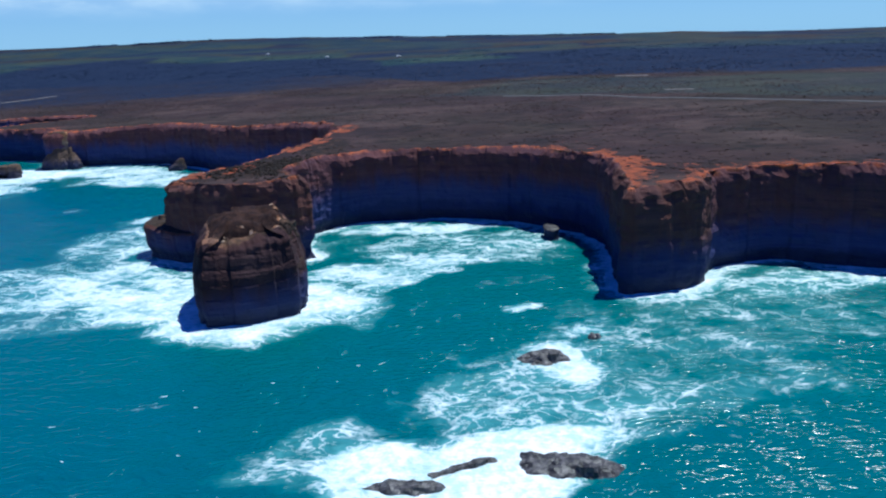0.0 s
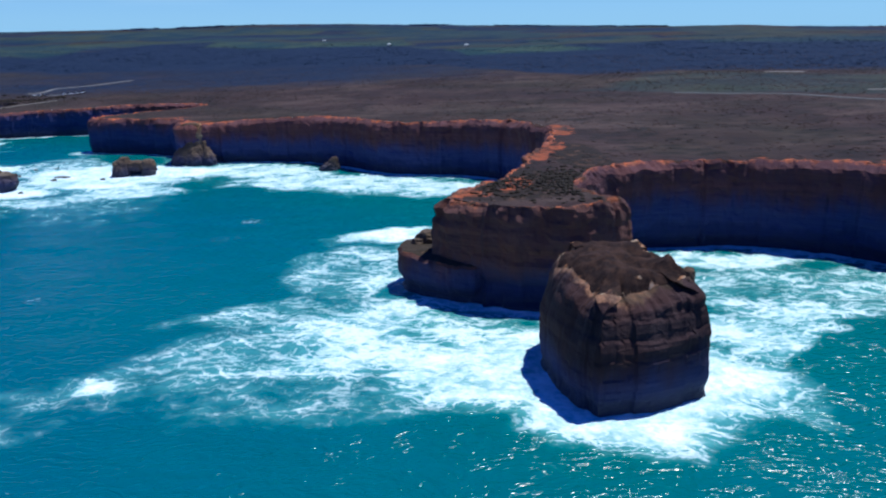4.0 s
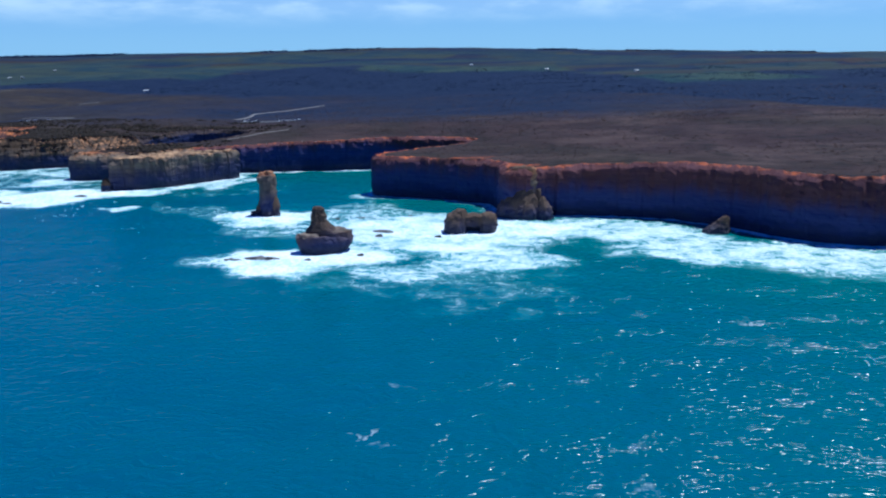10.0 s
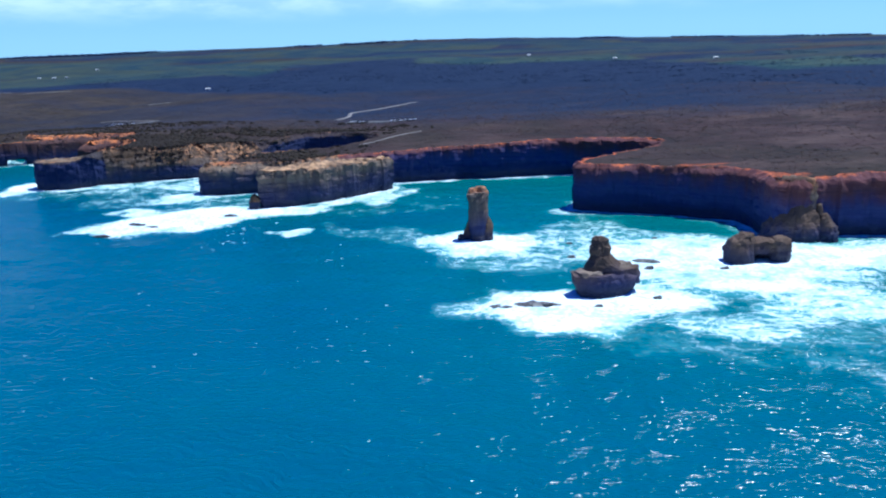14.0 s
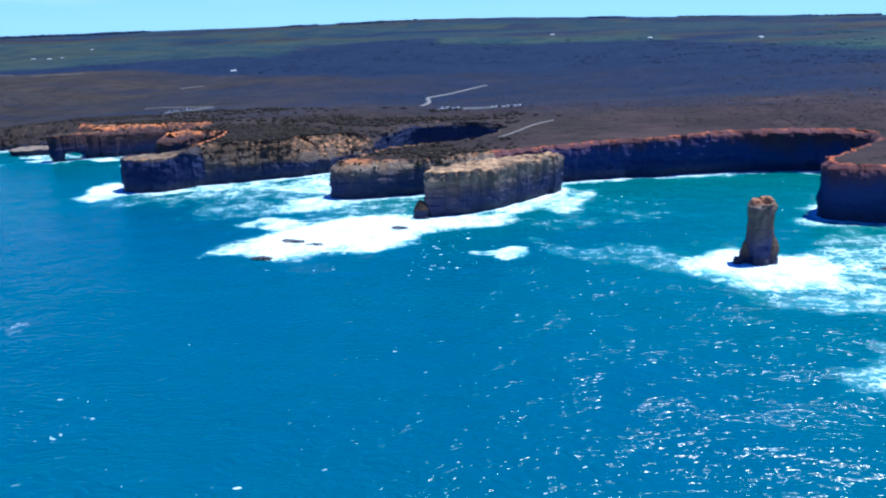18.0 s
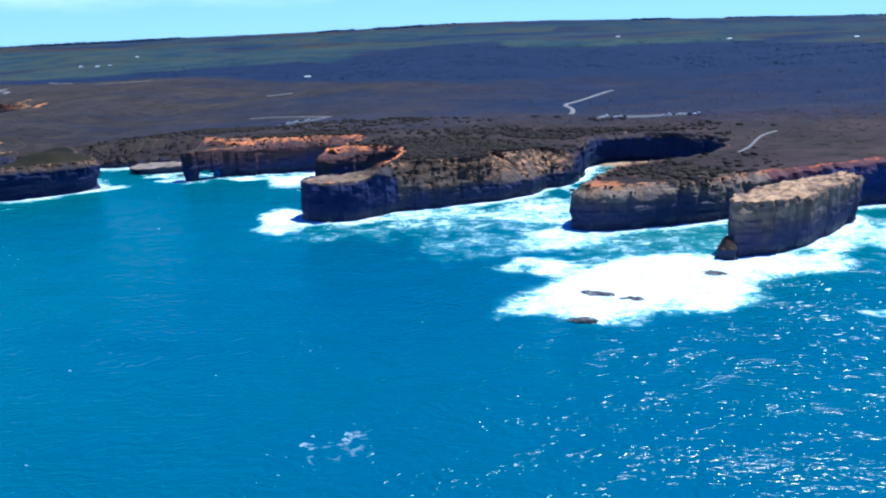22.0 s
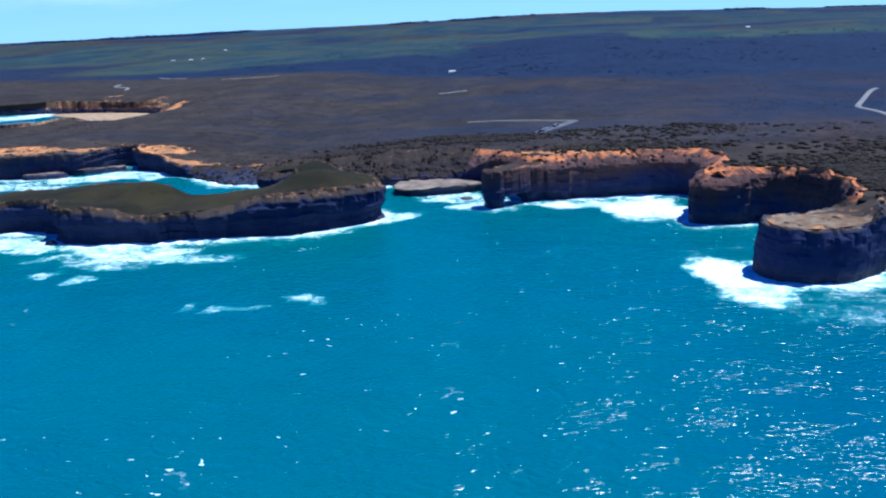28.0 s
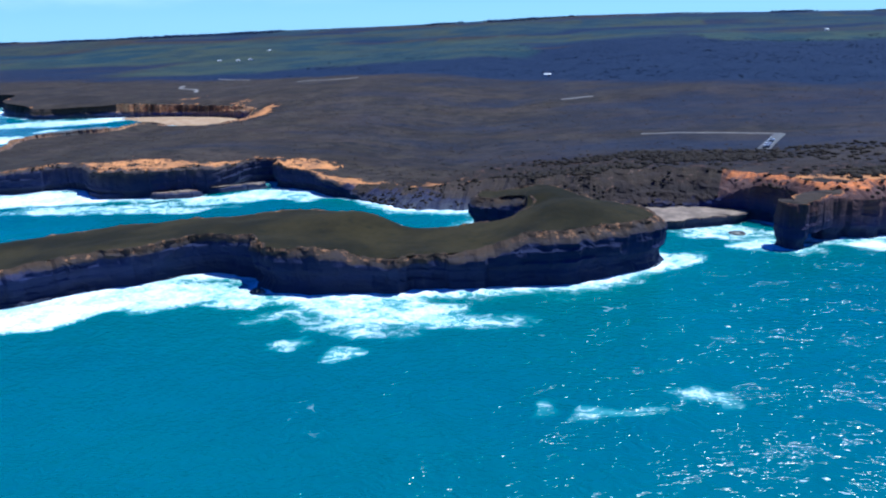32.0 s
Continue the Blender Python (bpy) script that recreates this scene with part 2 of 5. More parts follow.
def ground_mat():
    """Coastal heath: brown-purple scrub, bare clay at the rims, haze-blued woods and paddocks inland."""
    m, n = material("coastal_heath")
    p = n.where()
    wp = n.add("ShaderNodeVectorMath", {0: p, 1: n.scaled(n.add("ShaderNodeTexNoise", {"Vector": p, "Scale": 0.09, "Detail": 3.0}).outputs[1], (9, 9, 0))}, operation="ADD").outputs[0]
    big, mid, small = n.noise(p, 0.006, 4.0), n.noise(n.scaled(p, (1, 0.5, 1)), 0.03, 5.0, 0.6), n.noise(p, 0.22, 5.0, 0.65)
    col = n.mix(n.ramp(mid, 0.38, 0.62), (0.032, 0.0185, 0.018), (0.048, 0.029, 0.027))
    col = n.mix(n.math("MULTIPLY", n.ramp(big, 0.42, 0.62), 0.6), col, (0.034, 0.028, 0.018))
    col = n.mix(n.math("MULTIPLY", n.ramp(small, 0.52, 0.70), 0.35), col, (0.026, 0.019, 0.017))
    col = n.mix(n.math("MULTIPLY", n.ramp(n.xyz(p)[0], -450.0, -1050.0), 0.85), col, n.mix(n.ramp(mid, 0.38, 0.62), (0.029, 0.023, 0.0165), (0.046, 0.036, 0.026)))
    west = n.ramp(n.xyz(p)[0], -250.0, -650.0)
    bushy = n.ramp(n.noise(n.scaled(p, (0.4, 1, 1)), 0.085, 7.0, 0.7), 0.47, 0.60)
    col = n.mix(n.math("MULTIPLY", bushy, n.math("ADD", 0.55, n.math("MULTIPLY", west, 0.2))), col, (0.017, 0.0135, 0.013))
    fleck = n.math("MULTIPLY", n.ramp(n.noise(n.scaled(p, (0.5, 1, 1)), 0.30, 5.0, 0.7), 0.63, 0.72), n.ramp(n.noise(p, 0.018, 3.0), 0.46, 0.62))
    col = n.mix(n.math("MULTIPLY", fleck, n.math("ADD", 0.30, n.math("MULTIPLY", west, 0.1))), col, (0.12, 0.078, 0.055))
    swathe = n.noise(n.scaled(p, (0.5, 1, 1)), 0.02, 9.0, 0.70, 0.2)
    col = n.mix(n.math("MULTIPLY", n.ramp(swathe, 0.48, 0.66), n.math("SUBTRACT", 0.62, n.math("MULTIPLY", west, 0.42))), col, (0.085, 0.056, 0.048))
    col = n.mix(n.math("MULTIPLY", n.ramp(swathe, 0.46, 0.34), 0.65), col, (0.020, 0.0155, 0.0165))
    tuft = n.ramp(n.add("ShaderNodeTexVoronoi", {"Vector": n.scaled(wp, (0.6, 1, 1)), "Scale": 0.13, "Randomness": 1.0}).outputs["Distance"], 0.50, 0.25)
    col = n.mix(n.math("MULTIPLY", tuft, n.math("MULTIPLY", n.ramp(n.noise(p, 0.024, 5.0, 0.65), 0.42, 0.56), 0.85)), col, (0.015, 0.0125, 0.011))
    brush = n.ramp(n.math("ADD", n.attr("brush"), n.math("MULTIPLY", n.math("SUBTRACT", n.noise(wp, 0.05, 7.0, 0.68), 0.5), 1.2)), 0.35, 0.60)
    col = n.mix(n.math("MULTIPLY", brush, 0.85), col, n.mix(n.ramp(n.noise(p, 0.16, 6.0, 0.7), 0.52, 0.66), (0.019, 0.0145, 0.012), (0.085, 0.045, 0.028)))
    dry = n.ramp(n.math("ADD", n.attr("dry"), n.math("MULTIPLY", n.math("SUBTRACT", n.noise(p, 0.07, 6.0, 0.68), 0.5), 1.1)), 0.45, 0.75)
    col = n.mix(dry, col, n.mix(n.ramp(small, 0.4, 0.62), (0.13, 0.078, 0.045), (0.20, 0.145, 0.098)))
    # Distance haze is mixed into these navy and blue-green colours.
    wood_haze = n.mix(n.ramp(n.noise(p, 0.05, 5.0, 0.65), 0.4, 0.62), (0.008, 0.015, 0.037), (0.012, 0.020, 0.043))
    woody_haze = n.math("ADD", n.attr("wood_haze"), n.math("MULTIPLY", n.math("SUBTRACT", n.noise(n.scaled(p, (0.5, 1, 1)), 0.014, 8.0, 0.68, 0.3), 0.5), 0.75))
    col = n.mix(n.ramp(woody_haze, 0.22, 0.66), col, wood_haze)
    haze_grass = n.mix(n.ramp(n.noise(p, 0.01, 4.0), 0.4, 0.6), (0.015, 0.036, 0.041), (0.038, 0.056, 0.042))
    col = n.mix(n.attr("paddock"), col, haze_grass)
    bare = n.ramp(n.math("ADD", n.attr("bare"), n.math("MULTIPLY", n.math("SUBTRACT", n.noise(wp, 0.085, 8.0, 0.72), 0.5), 2.4)), 0.45, 0.60)
    clay = n.mix(n.ramp(n.noise(p, 0.3, 4.0), 0.35, 0.65), (0.27, 0.068, 0.030), (0.12, 0.044, 0.026))
    ochre = n.mix(n.ramp(n.noise(p, 0.12, 5.0, 0.65), 0.35, 0.65), (0.52, 0.22, 0.075), (0.26, 0.12, 0.055))
    clay = n.mix(n.ramp(n.xyz(p)[0], -450.0, -900.0), clay, ochre)
    col = n.mix(bare, col, clay)
    finish(n, col, 0.95, n.bump(n.math("ADD", small, n.math("MULTIPLY", mid, 2.0)), 1.0, 0.7), 0.1)
    return m


GROUND = ground_mat()


def isle_mat():
    m, n = material("island_turf")
    p = n.where()
    col = n.mix(n.ramp(n.noise(p, 0.03, 5.0, 0.6), 0.35, 0.65), (0.012, 0.0105, 0.0050), (0.030, 0.0235, 0.0100))
    col = n.mix(n.math("MULTIPLY", n.ramp(n.noise(p, 0.25, 5.0, 0.65), 0.5, 0.68), 0.7), col, (0.011, 0.0115, 0.0065))
    bare = n.ramp(n.math("ADD", n.attr("bare"), n.math("MULTIPLY", n.math("SUBTRACT", n.noise(p, 0.12, 6.0, 0.65), 0.5), 1.3)), 0.5, 0.65)
    col = n.mix(bare, col, (0.33, 0.19, 0.10))
    finish(n, col, 0.95, n.bump(n.noise(p, 0.3, 6.0, 0.65), 0.8, 0.7), 0.1)
    return m


TURF = isle_mat()


def stack_top_mat():
    """Dark low scrub on a stack, worn to broken pale clay along its edge."""
    m, n = material("stack_scrub")
    p = n.where()
    col = n.mix(n.ramp(n.noise(p, 0.35, 5.0, 0.65), 0.4, 0.62), (0.022, 0.013, 0.012), (0.046, 0.024, 0.018))
    bare = n.ramp(n.math("ADD", n.attr("bare"), n.math("MULTIPLY", n.math("SUBTRACT", n.noise(p, 0.22, 7.0, 0.72), 0.5), 2.4)), 0.47, 0.60)
    col = n.mix(bare, col, n.mix(n.ramp(n.noise(p, 0.5, 4.0), 0.4, 0.6), (0.40, 0.17, 0.075), (0.46, 0.32, 0.22)))
    finish(n, col, 0.95, n.bump(n.noise(p, 0.6, 6.0, 0.65), 0.8, 0.8), 0.1)
    return m


STACK_TOP = stack_top_mat()


def sea_mat():
    """Wind-chopped sea: teal over the shoals, blue in depth, lace and solid foam where it breaks."""
    m, n = material("sea_water")
    p = n.where()
    depth = n.math("ADD", n.attr("shoal"), n.math("MULTIPLY", n.math("SUBTRACT", n.noise(n.scaled(p, (0.6, 1, 1)), 0.012, 4.0, 0.6), 0.5), 0.7), True)
    col = n.mix(depth, (0.0, 0.070, 0.119), (0.0, 0.106, 0.111))
    f = n.attr("foam")
    wp = n.add("ShaderNodeVectorMath", {0: p, 1: n.scaled(n.add("ShaderNodeTexNoise", {"Vector": p, "Scale": 0.05, "Detail": 3.0}).outputs[1], (14, 14, 0))}, operation="ADD").outputs[0]

    def ridge(scale, steep, detail):
        r = n.math("ABSOLUTE", n.math("SUBTRACT", n.noise(n.scaled(wp, (0.8, 1.3, 0)), scale, detail, 0.58), 0.5))
        return n.math("SUBTRACT", 1.0, n.math("MULTIPLY", r, steep))

    rag = n.noise(p, 0.06, 7.0, 0.66)
    fray = n.noise(n.scaled(wp, (0.7, 1.2, 0)), 0.16, 6.0, 0.68)
    level = n.math("ADD", f, n.math("ADD", n.math("MULTIPLY", n.math("SUBTRACT", rag, 0.5), 0.75), n.math("MULTIPLY", n.math("SUBTRACT", fray, 0.5), 0.45)))
    web = n.math("MAXIMUM", ridge(0.055, 9.0, 7.0), n.math("MULTIPLY", ridge(0.17, 8.0, 5.0), 0.94))
    lace = n.math("MULTIPLY", n.ramp(n.math("ADD", web, n.math("MULTIPLY", level, 0.8)), 1.02, 1.36), n.ramp(level, 0.14, 0.48))
    core = n.ramp(level, 0.50, 0.82)
    foamy = n.math("MAXIMUM", n.math("MULTIPLY", lace, 0.82), core)
    churn = n.mix(n.math("MULTIPLY", n.ramp(level, 0.10, 0.66), 0.8), col, (0.13, 0.37, 0.37))
    grain = n.noise(p, 0.4, 4.0, 0.65)
    stray = n.math("MULTIPLY", n.ramp(ridge(0.035, 20.0, 5.0), 0.6, 0.95), n.math("MULTIPLY", n.ramp(n.noise(p, 0.02, 4.0, 0.6), 0.63, 0.76), n.ramp(grain, 0.42, 0.6)))
    gust = n.noise(p, 0.02, 4.0, 0.65)
    blown = n.math("ADD", n.math("MULTIPLY", n.math("SUBTRACT", gust, 0.5), 0.28), n.math("MULTIPLY", n.math("SUBTRACT", n.attr("chop"), 0.5), 0.30))
    dash = n.math("ADD", n.noise(n.scaled(wp, (0.26, 0.50, 0)), 1.0, 3.0, 0.55), blown)
    fleck = n.math("ADD", n.noise(n.scaled(p, (0.70, 1.15, 0)), 1.0, 2.0, 0.5), n.math("MULTIPLY", blown, 0.7))
    caps = n.math("MAXIMUM", n.math("MULTIPLY", n.ramp(dash, 0.70, 0.755), 0.85), n.math("MULTIPLY", n.ramp(fleck, 0.77, 0.82), 0.5))
    white = n.math("MAXIMUM", n.math("MAXIMUM", foamy, n.math("MULTIPLY", stray, 0.6)), caps, True)
    col = n.mix(white, churn, n.mix(n.ramp(n.math("ADD", grain, n.math("MULTIPLY", n.math("SUBTRACT", rag, 0.5), 0.8)), 0.33, 0.60), (0.46, 0.60, 0.62), (0.76, 0.80, 0.81)))
    swell = n.noise(n.scaled(p, (0.02, 0.05, 0.02)), 1.0, 3.0)
    chop = n.math("ADD", n.noise(n.scaled(wp, (0.26, 0.56, 0.1)), 1.0, 3.0, 0.52), n.math("MULTIPLY", swell, 1.5))
    finish(n, col, n.math("ADD", 0.20, n.math("MULTIPLY", white, 0.7)), n.bump(chop, 0.95, 0.95), 0.27)
    return m


SEA = sea_mat()


def plain(name, a, b, scale=0.5, rough=0.9, bump=0.1):
    m, n = material(name)
    p = n.where()
    k = n.noise(p, scale, 5.0, 0.6)
    finish(n, n.mix(n.ramp(k, 0.35, 0.65), a, b), rough, n.bump(k, bump, 0.6))
    return m


SAND = plain("beach_sand", (0.27, 0.165, 0.085), (0.36, 0.24, 0.14), 0.1)
PALE_ROCK = plain("pale_shelf", (0.24, 0.175, 0.13), (0.13, 0.095, 0.072), 0.15, 0.85, 0.4)
SCAR = plain("crumbled_clay", (0.42, 0.25, 0.13), (0.11, 0.066, 0.042), 0.20, 0.92, 0.6)
TRACK = plain("gravel", (0.19, 0.165, 0.15), (0.14, 0.125, 0.115), 0.2)
ASPHALT = plain("asphalt", (0.10, 0.095, 0.095), (0.075, 0.07, 0.07), 0.3)


def leaf_mat(name, a, b, c):
    m, n = material(name)
    r = n.add("ShaderNodeNewGeometry").outputs["Random Per Island"]
    p = n.where()
    col = n.mix(r, a, b)
    col = n.mix(n.math("MULTIPLY", n.ramp(n.noise(p, 0.02, 3.0), 0.4, 0.65), 0.7), col, c)
    finish(n, col, 0.95, None, 0.1)
    return m


THICKET = leaf_mat("thicket_leaves", (0.017, 0.0145, 0.0115), (0.034, 0.025, 0.018), (0.022, 0.017, 0.014))
def scrub_mat():
    """Heath bushes: dull brown to plum, paler in wind-swept swathes."""
    m, n = material("scrub_leaves")
    p = n.where()
    r = n.add("ShaderNodeNewGeometry").outputs["Random Per Island"]
    swathe = n.noise(n.scaled(p, (0.5, 1, 1)), 0.02, 9.0, 0.70, 0.2)
    col = n.mix(r, (0.030, 0.020, 0.018), (0.068, 0.044, 0.037))
    col = n.mix(n.math("MULTIPLY", n.ramp(swathe, 0.48, 0.62), 0.75), col, (0.088, 0.058, 0.050))
    col = n.mix(n.math("MULTIPLY", n.ramp(swathe, 0.47, 0.36), 0.8), col, (0.020, 0.017, 0.017))
    col = n.mix(n.math("MULTIPLY", n.ramp(n.xyz(p)[0], -300.0, -900.0), 0.55), col, n.mix(r, (0.024, 0.019, 0.014), (0.050, 0.040, 0.029)))
    finish(n, col, 0.95, None, 0.1)
    return m


SCRUB = scrub_mat()
# Leaves coloured navy for the blue of far haze.
HAZE_TREES = leaf_mat("hazy_tree_leaves", (0.010, 0.017, 0.039), (0.014, 0.022, 0.045), (0.011, 0.019, 0.042))
HOUSE_PAINT = plain("weathered_paint", (0.46, 0.45, 0.43), (0.38, 0.37, 0.36), 0.5, 0.7, 0.02)
WHITE_PAINT = plain("white_paint", (0.75, 0.75, 0.74), (0.65, 0.65, 0.65), 2.0, 0.4, 0.0)
DARK_PAINT = plain("dark_paint", (0.05, 0.06, 0.08), (0.04, 0.045, 0.06), 2.0, 0.35, 0.0)
GLASS_DARK = plain("tinted_glass", (0.02, 0.02, 0.025), (0.03, 0.03, 0.035), 2.0, 0.1, 0.0)
RUBBER = plain("rubber", (0.02, 0.02, 0.02), (0.03, 0.03, 0.03), 3.0, 0.8, 0.0)
ROOF = plain("roof_iron", (0.45, 0.45, 0.44), (0.34, 0.33, 0.33), 0.4, 0.5, 0.02)


# ---- shape helpers ----
def hashed(ix, iy, iz):
    h = (ix * 374761393 + iy * 668265263 + iz * 1274126177) & 0xFFFFFFFF
    h = ((h ^ (h >> 13)) * 1103515245) & 0xFFFFFFFF
    h = ((h ^ (h >> 16)) * 2246822519) & 0xFFFFFFFF
    return ((h ^ (h >> 15)) & 0xFFFFFF) / float(0xFFFFFF) * 2 - 1


def vnoise(x, y, z=0.0):
    """Smooth value noise in -1..1 for whole arrays."""
    x, y, z = np.broadcast_arrays(np.asarray(x, float), np.asarray(y, float), np.asarray(z, float))
    ix, iy, iz = np.floor(x).astype(np.int64), np.floor(y).astype(np.int64), np.floor(z).astype(np.int64)
    fx, fy, fz = x - ix, y - iy, z - iz
    fx, fy, fz = fx * fx * (3 - 2 * fx), fy * fy * (3 - 2 * fy), fz * fz * (3 - 2 * fz)
    out = 0.0
    for a in (0, 1):
        for b in (0, 1):
            for c in (0, 1):
                out = out + hashed(ix + a, iy + b, iz + c) * (fx if a else 1 - fx) * (fy if b else 1 - fy) * (fz if c else 1 - fz)
    return out


def fbm(x, y, z=0.0, octaves=4, gain=0.5):
    total, amp = 0.0, 1.0
    for k in range(octaves):
        total = total + amp * vnoise(x * 2 ** k + 17.3 * k, y * 2 ** k - 9.1 * k, np.asarray(z) * 2 ** k + 5.7 * k)
        amp *= gain
    return total


def smoothstep(a, b, v):
    t = np.clip((np.asarray(v, float) - a) / (b - a), 0, 1)
    return t * t * (3 - 2 * t)


def rounded(pts, closed, rounds=2):
    """Cut the corners of an outline."""
    p = np.array(pts, float)
    for _ in range(rounds):
        a, b = (p, np.roll(p, -1, 0)) if closed else (p[:-1], p[1:])
        q = np.empty((2 * len(a), 2))
        q[0::2], q[1::2] = 0.78 * a + 0.22 * b, 0.22 * a + 0.78 * b
        p = q if closed else np.vstack([p[:1], q, p[-1:]])
    return p


def even(p, step, closed):
    p = np.vstack([p, p[:1]]) if closed else p
    s = np.concatenate([[0], np.cumsum(np.hypot(*np.diff(p, axis=0).T))])
    k = max(8, int(s[-1] / step))
    at = np.linspace(0, s[-1], k + 1)
    at = at[:-1] if closed else at
    return np.stack([np.interp(at, s, p[:, 0]), np.interp(at, s, p[:, 1])], 1)


def outward(p, closed, spread=2):
    """Unit normals on the left hand of the line: the sea's side."""
    q = np.vstack([p[-spread:], p, p[:spread]]) if closed else np.vstack([p[:1]] * spread + [p] + [p[-1:]] * spread)
    d = q[2 * spread:] - q[:-2 * spread]
    d /= np.maximum(np.hypot(d[:, 0], d[:, 1]), 1e-6)[:, None]
    return np.stack([-d[:, 1], d[:, 0]], 1)


def seaward_left(p):
    """Order a closed outline so that the sea lies on its left."""
    q = np.roll(p, -1, 0)
    area = 0.5 * np.sum(p[:, 0] * q[:, 1] - q[:, 0] * p[:, 1])
    return p[::-1] if area > 0 else p


def inside_distance(x, y, poly):
    """Distance to a closed outline, positive inside."""
    a, b = poly, np.roll(poly, -1, 0)
    best, inside = np.full(x.shape, 1e12), np.zeros(x.shape, bool)
    for (ax, ay), (bx, by) in zip(a, b):
        dx, dy = bx - ax, by - ay
        t = np.clip(((x - ax) * dx + (y - ay) * dy) / max(dx * dx + dy * dy, 1e-9), 0, 1)
        best = np.minimum(best, (x - ax - t * dx) ** 2 + (y - ay - t * dy) ** 2)
        if ay != by:
            inside ^= ((ay > y) != (by > y)) & (x < ax + (y - ay) / (by - ay) * dx)
    return np.where(inside, 1, -1) * np.sqrt(best)


def mesh_object(name, verts, faces, mat, parent=None, attrs=None, smooth=True):
    me = bpy.data.meshes.new(name)
    verts, faces = np.asarray(verts, np.float32), np.asarray(faces, np.int32)
    me.vertices.add(len(verts))
    me.vertices.foreach_set("co", verts.ravel())
    k = faces.shape[1]
    me.loops.add(faces.size)
    me.loops.foreach_set("vertex_index", faces.ravel())
    me.polygons.add(len(faces))
    me.polygons.foreach_set("loop_start", np.arange(0, faces.size, k, dtype=np.int32))
    me.polygons.foreach_set("loop_total", np.full(len(faces), k, np.int32))
    me.polygons.foreach_set("use_smooth", np.full(len(faces), smooth))
    me.update(calc_edges=True)
    me.validate()
    for key, v in (attrs or {}).items():
        layer = me.attributes.new(key, "FLOAT", "POINT")
        layer.data.foreach_set("value", np.asarray(v, np.float32).ravel())
    me.materials.append(mat)
    ob = new(name, me)
    ob.parent = parent
    return ob


def quads(rows, cols, wrap):
    r, c = np.meshgrid(np.arange(rows - 1), np.arange(cols if wrap else cols - 1), indexing="ij")
    n = (c + 1) % cols
    return np.stack([r * cols + c, r * cols + n, (r + 1) * cols + n, (r + 1) * cols + c], -1).reshape(-1, 4)


def part(name, bm, mat, parent, label=""):
    me = bpy.data.meshes.new(name)
    bm.to_mesh(me)
    bm.free()
    me.materials.append(mat)
    ob = new(name, me)
    ob.parent = parent
    return tagged(ob, label)


def thing(name, at, label, category, group="", turn=0.0):
    ob = new(name)
    ob.matrix_world = pose(*at, 0, 0, turn)
    return tagged(ob, label, category, group)


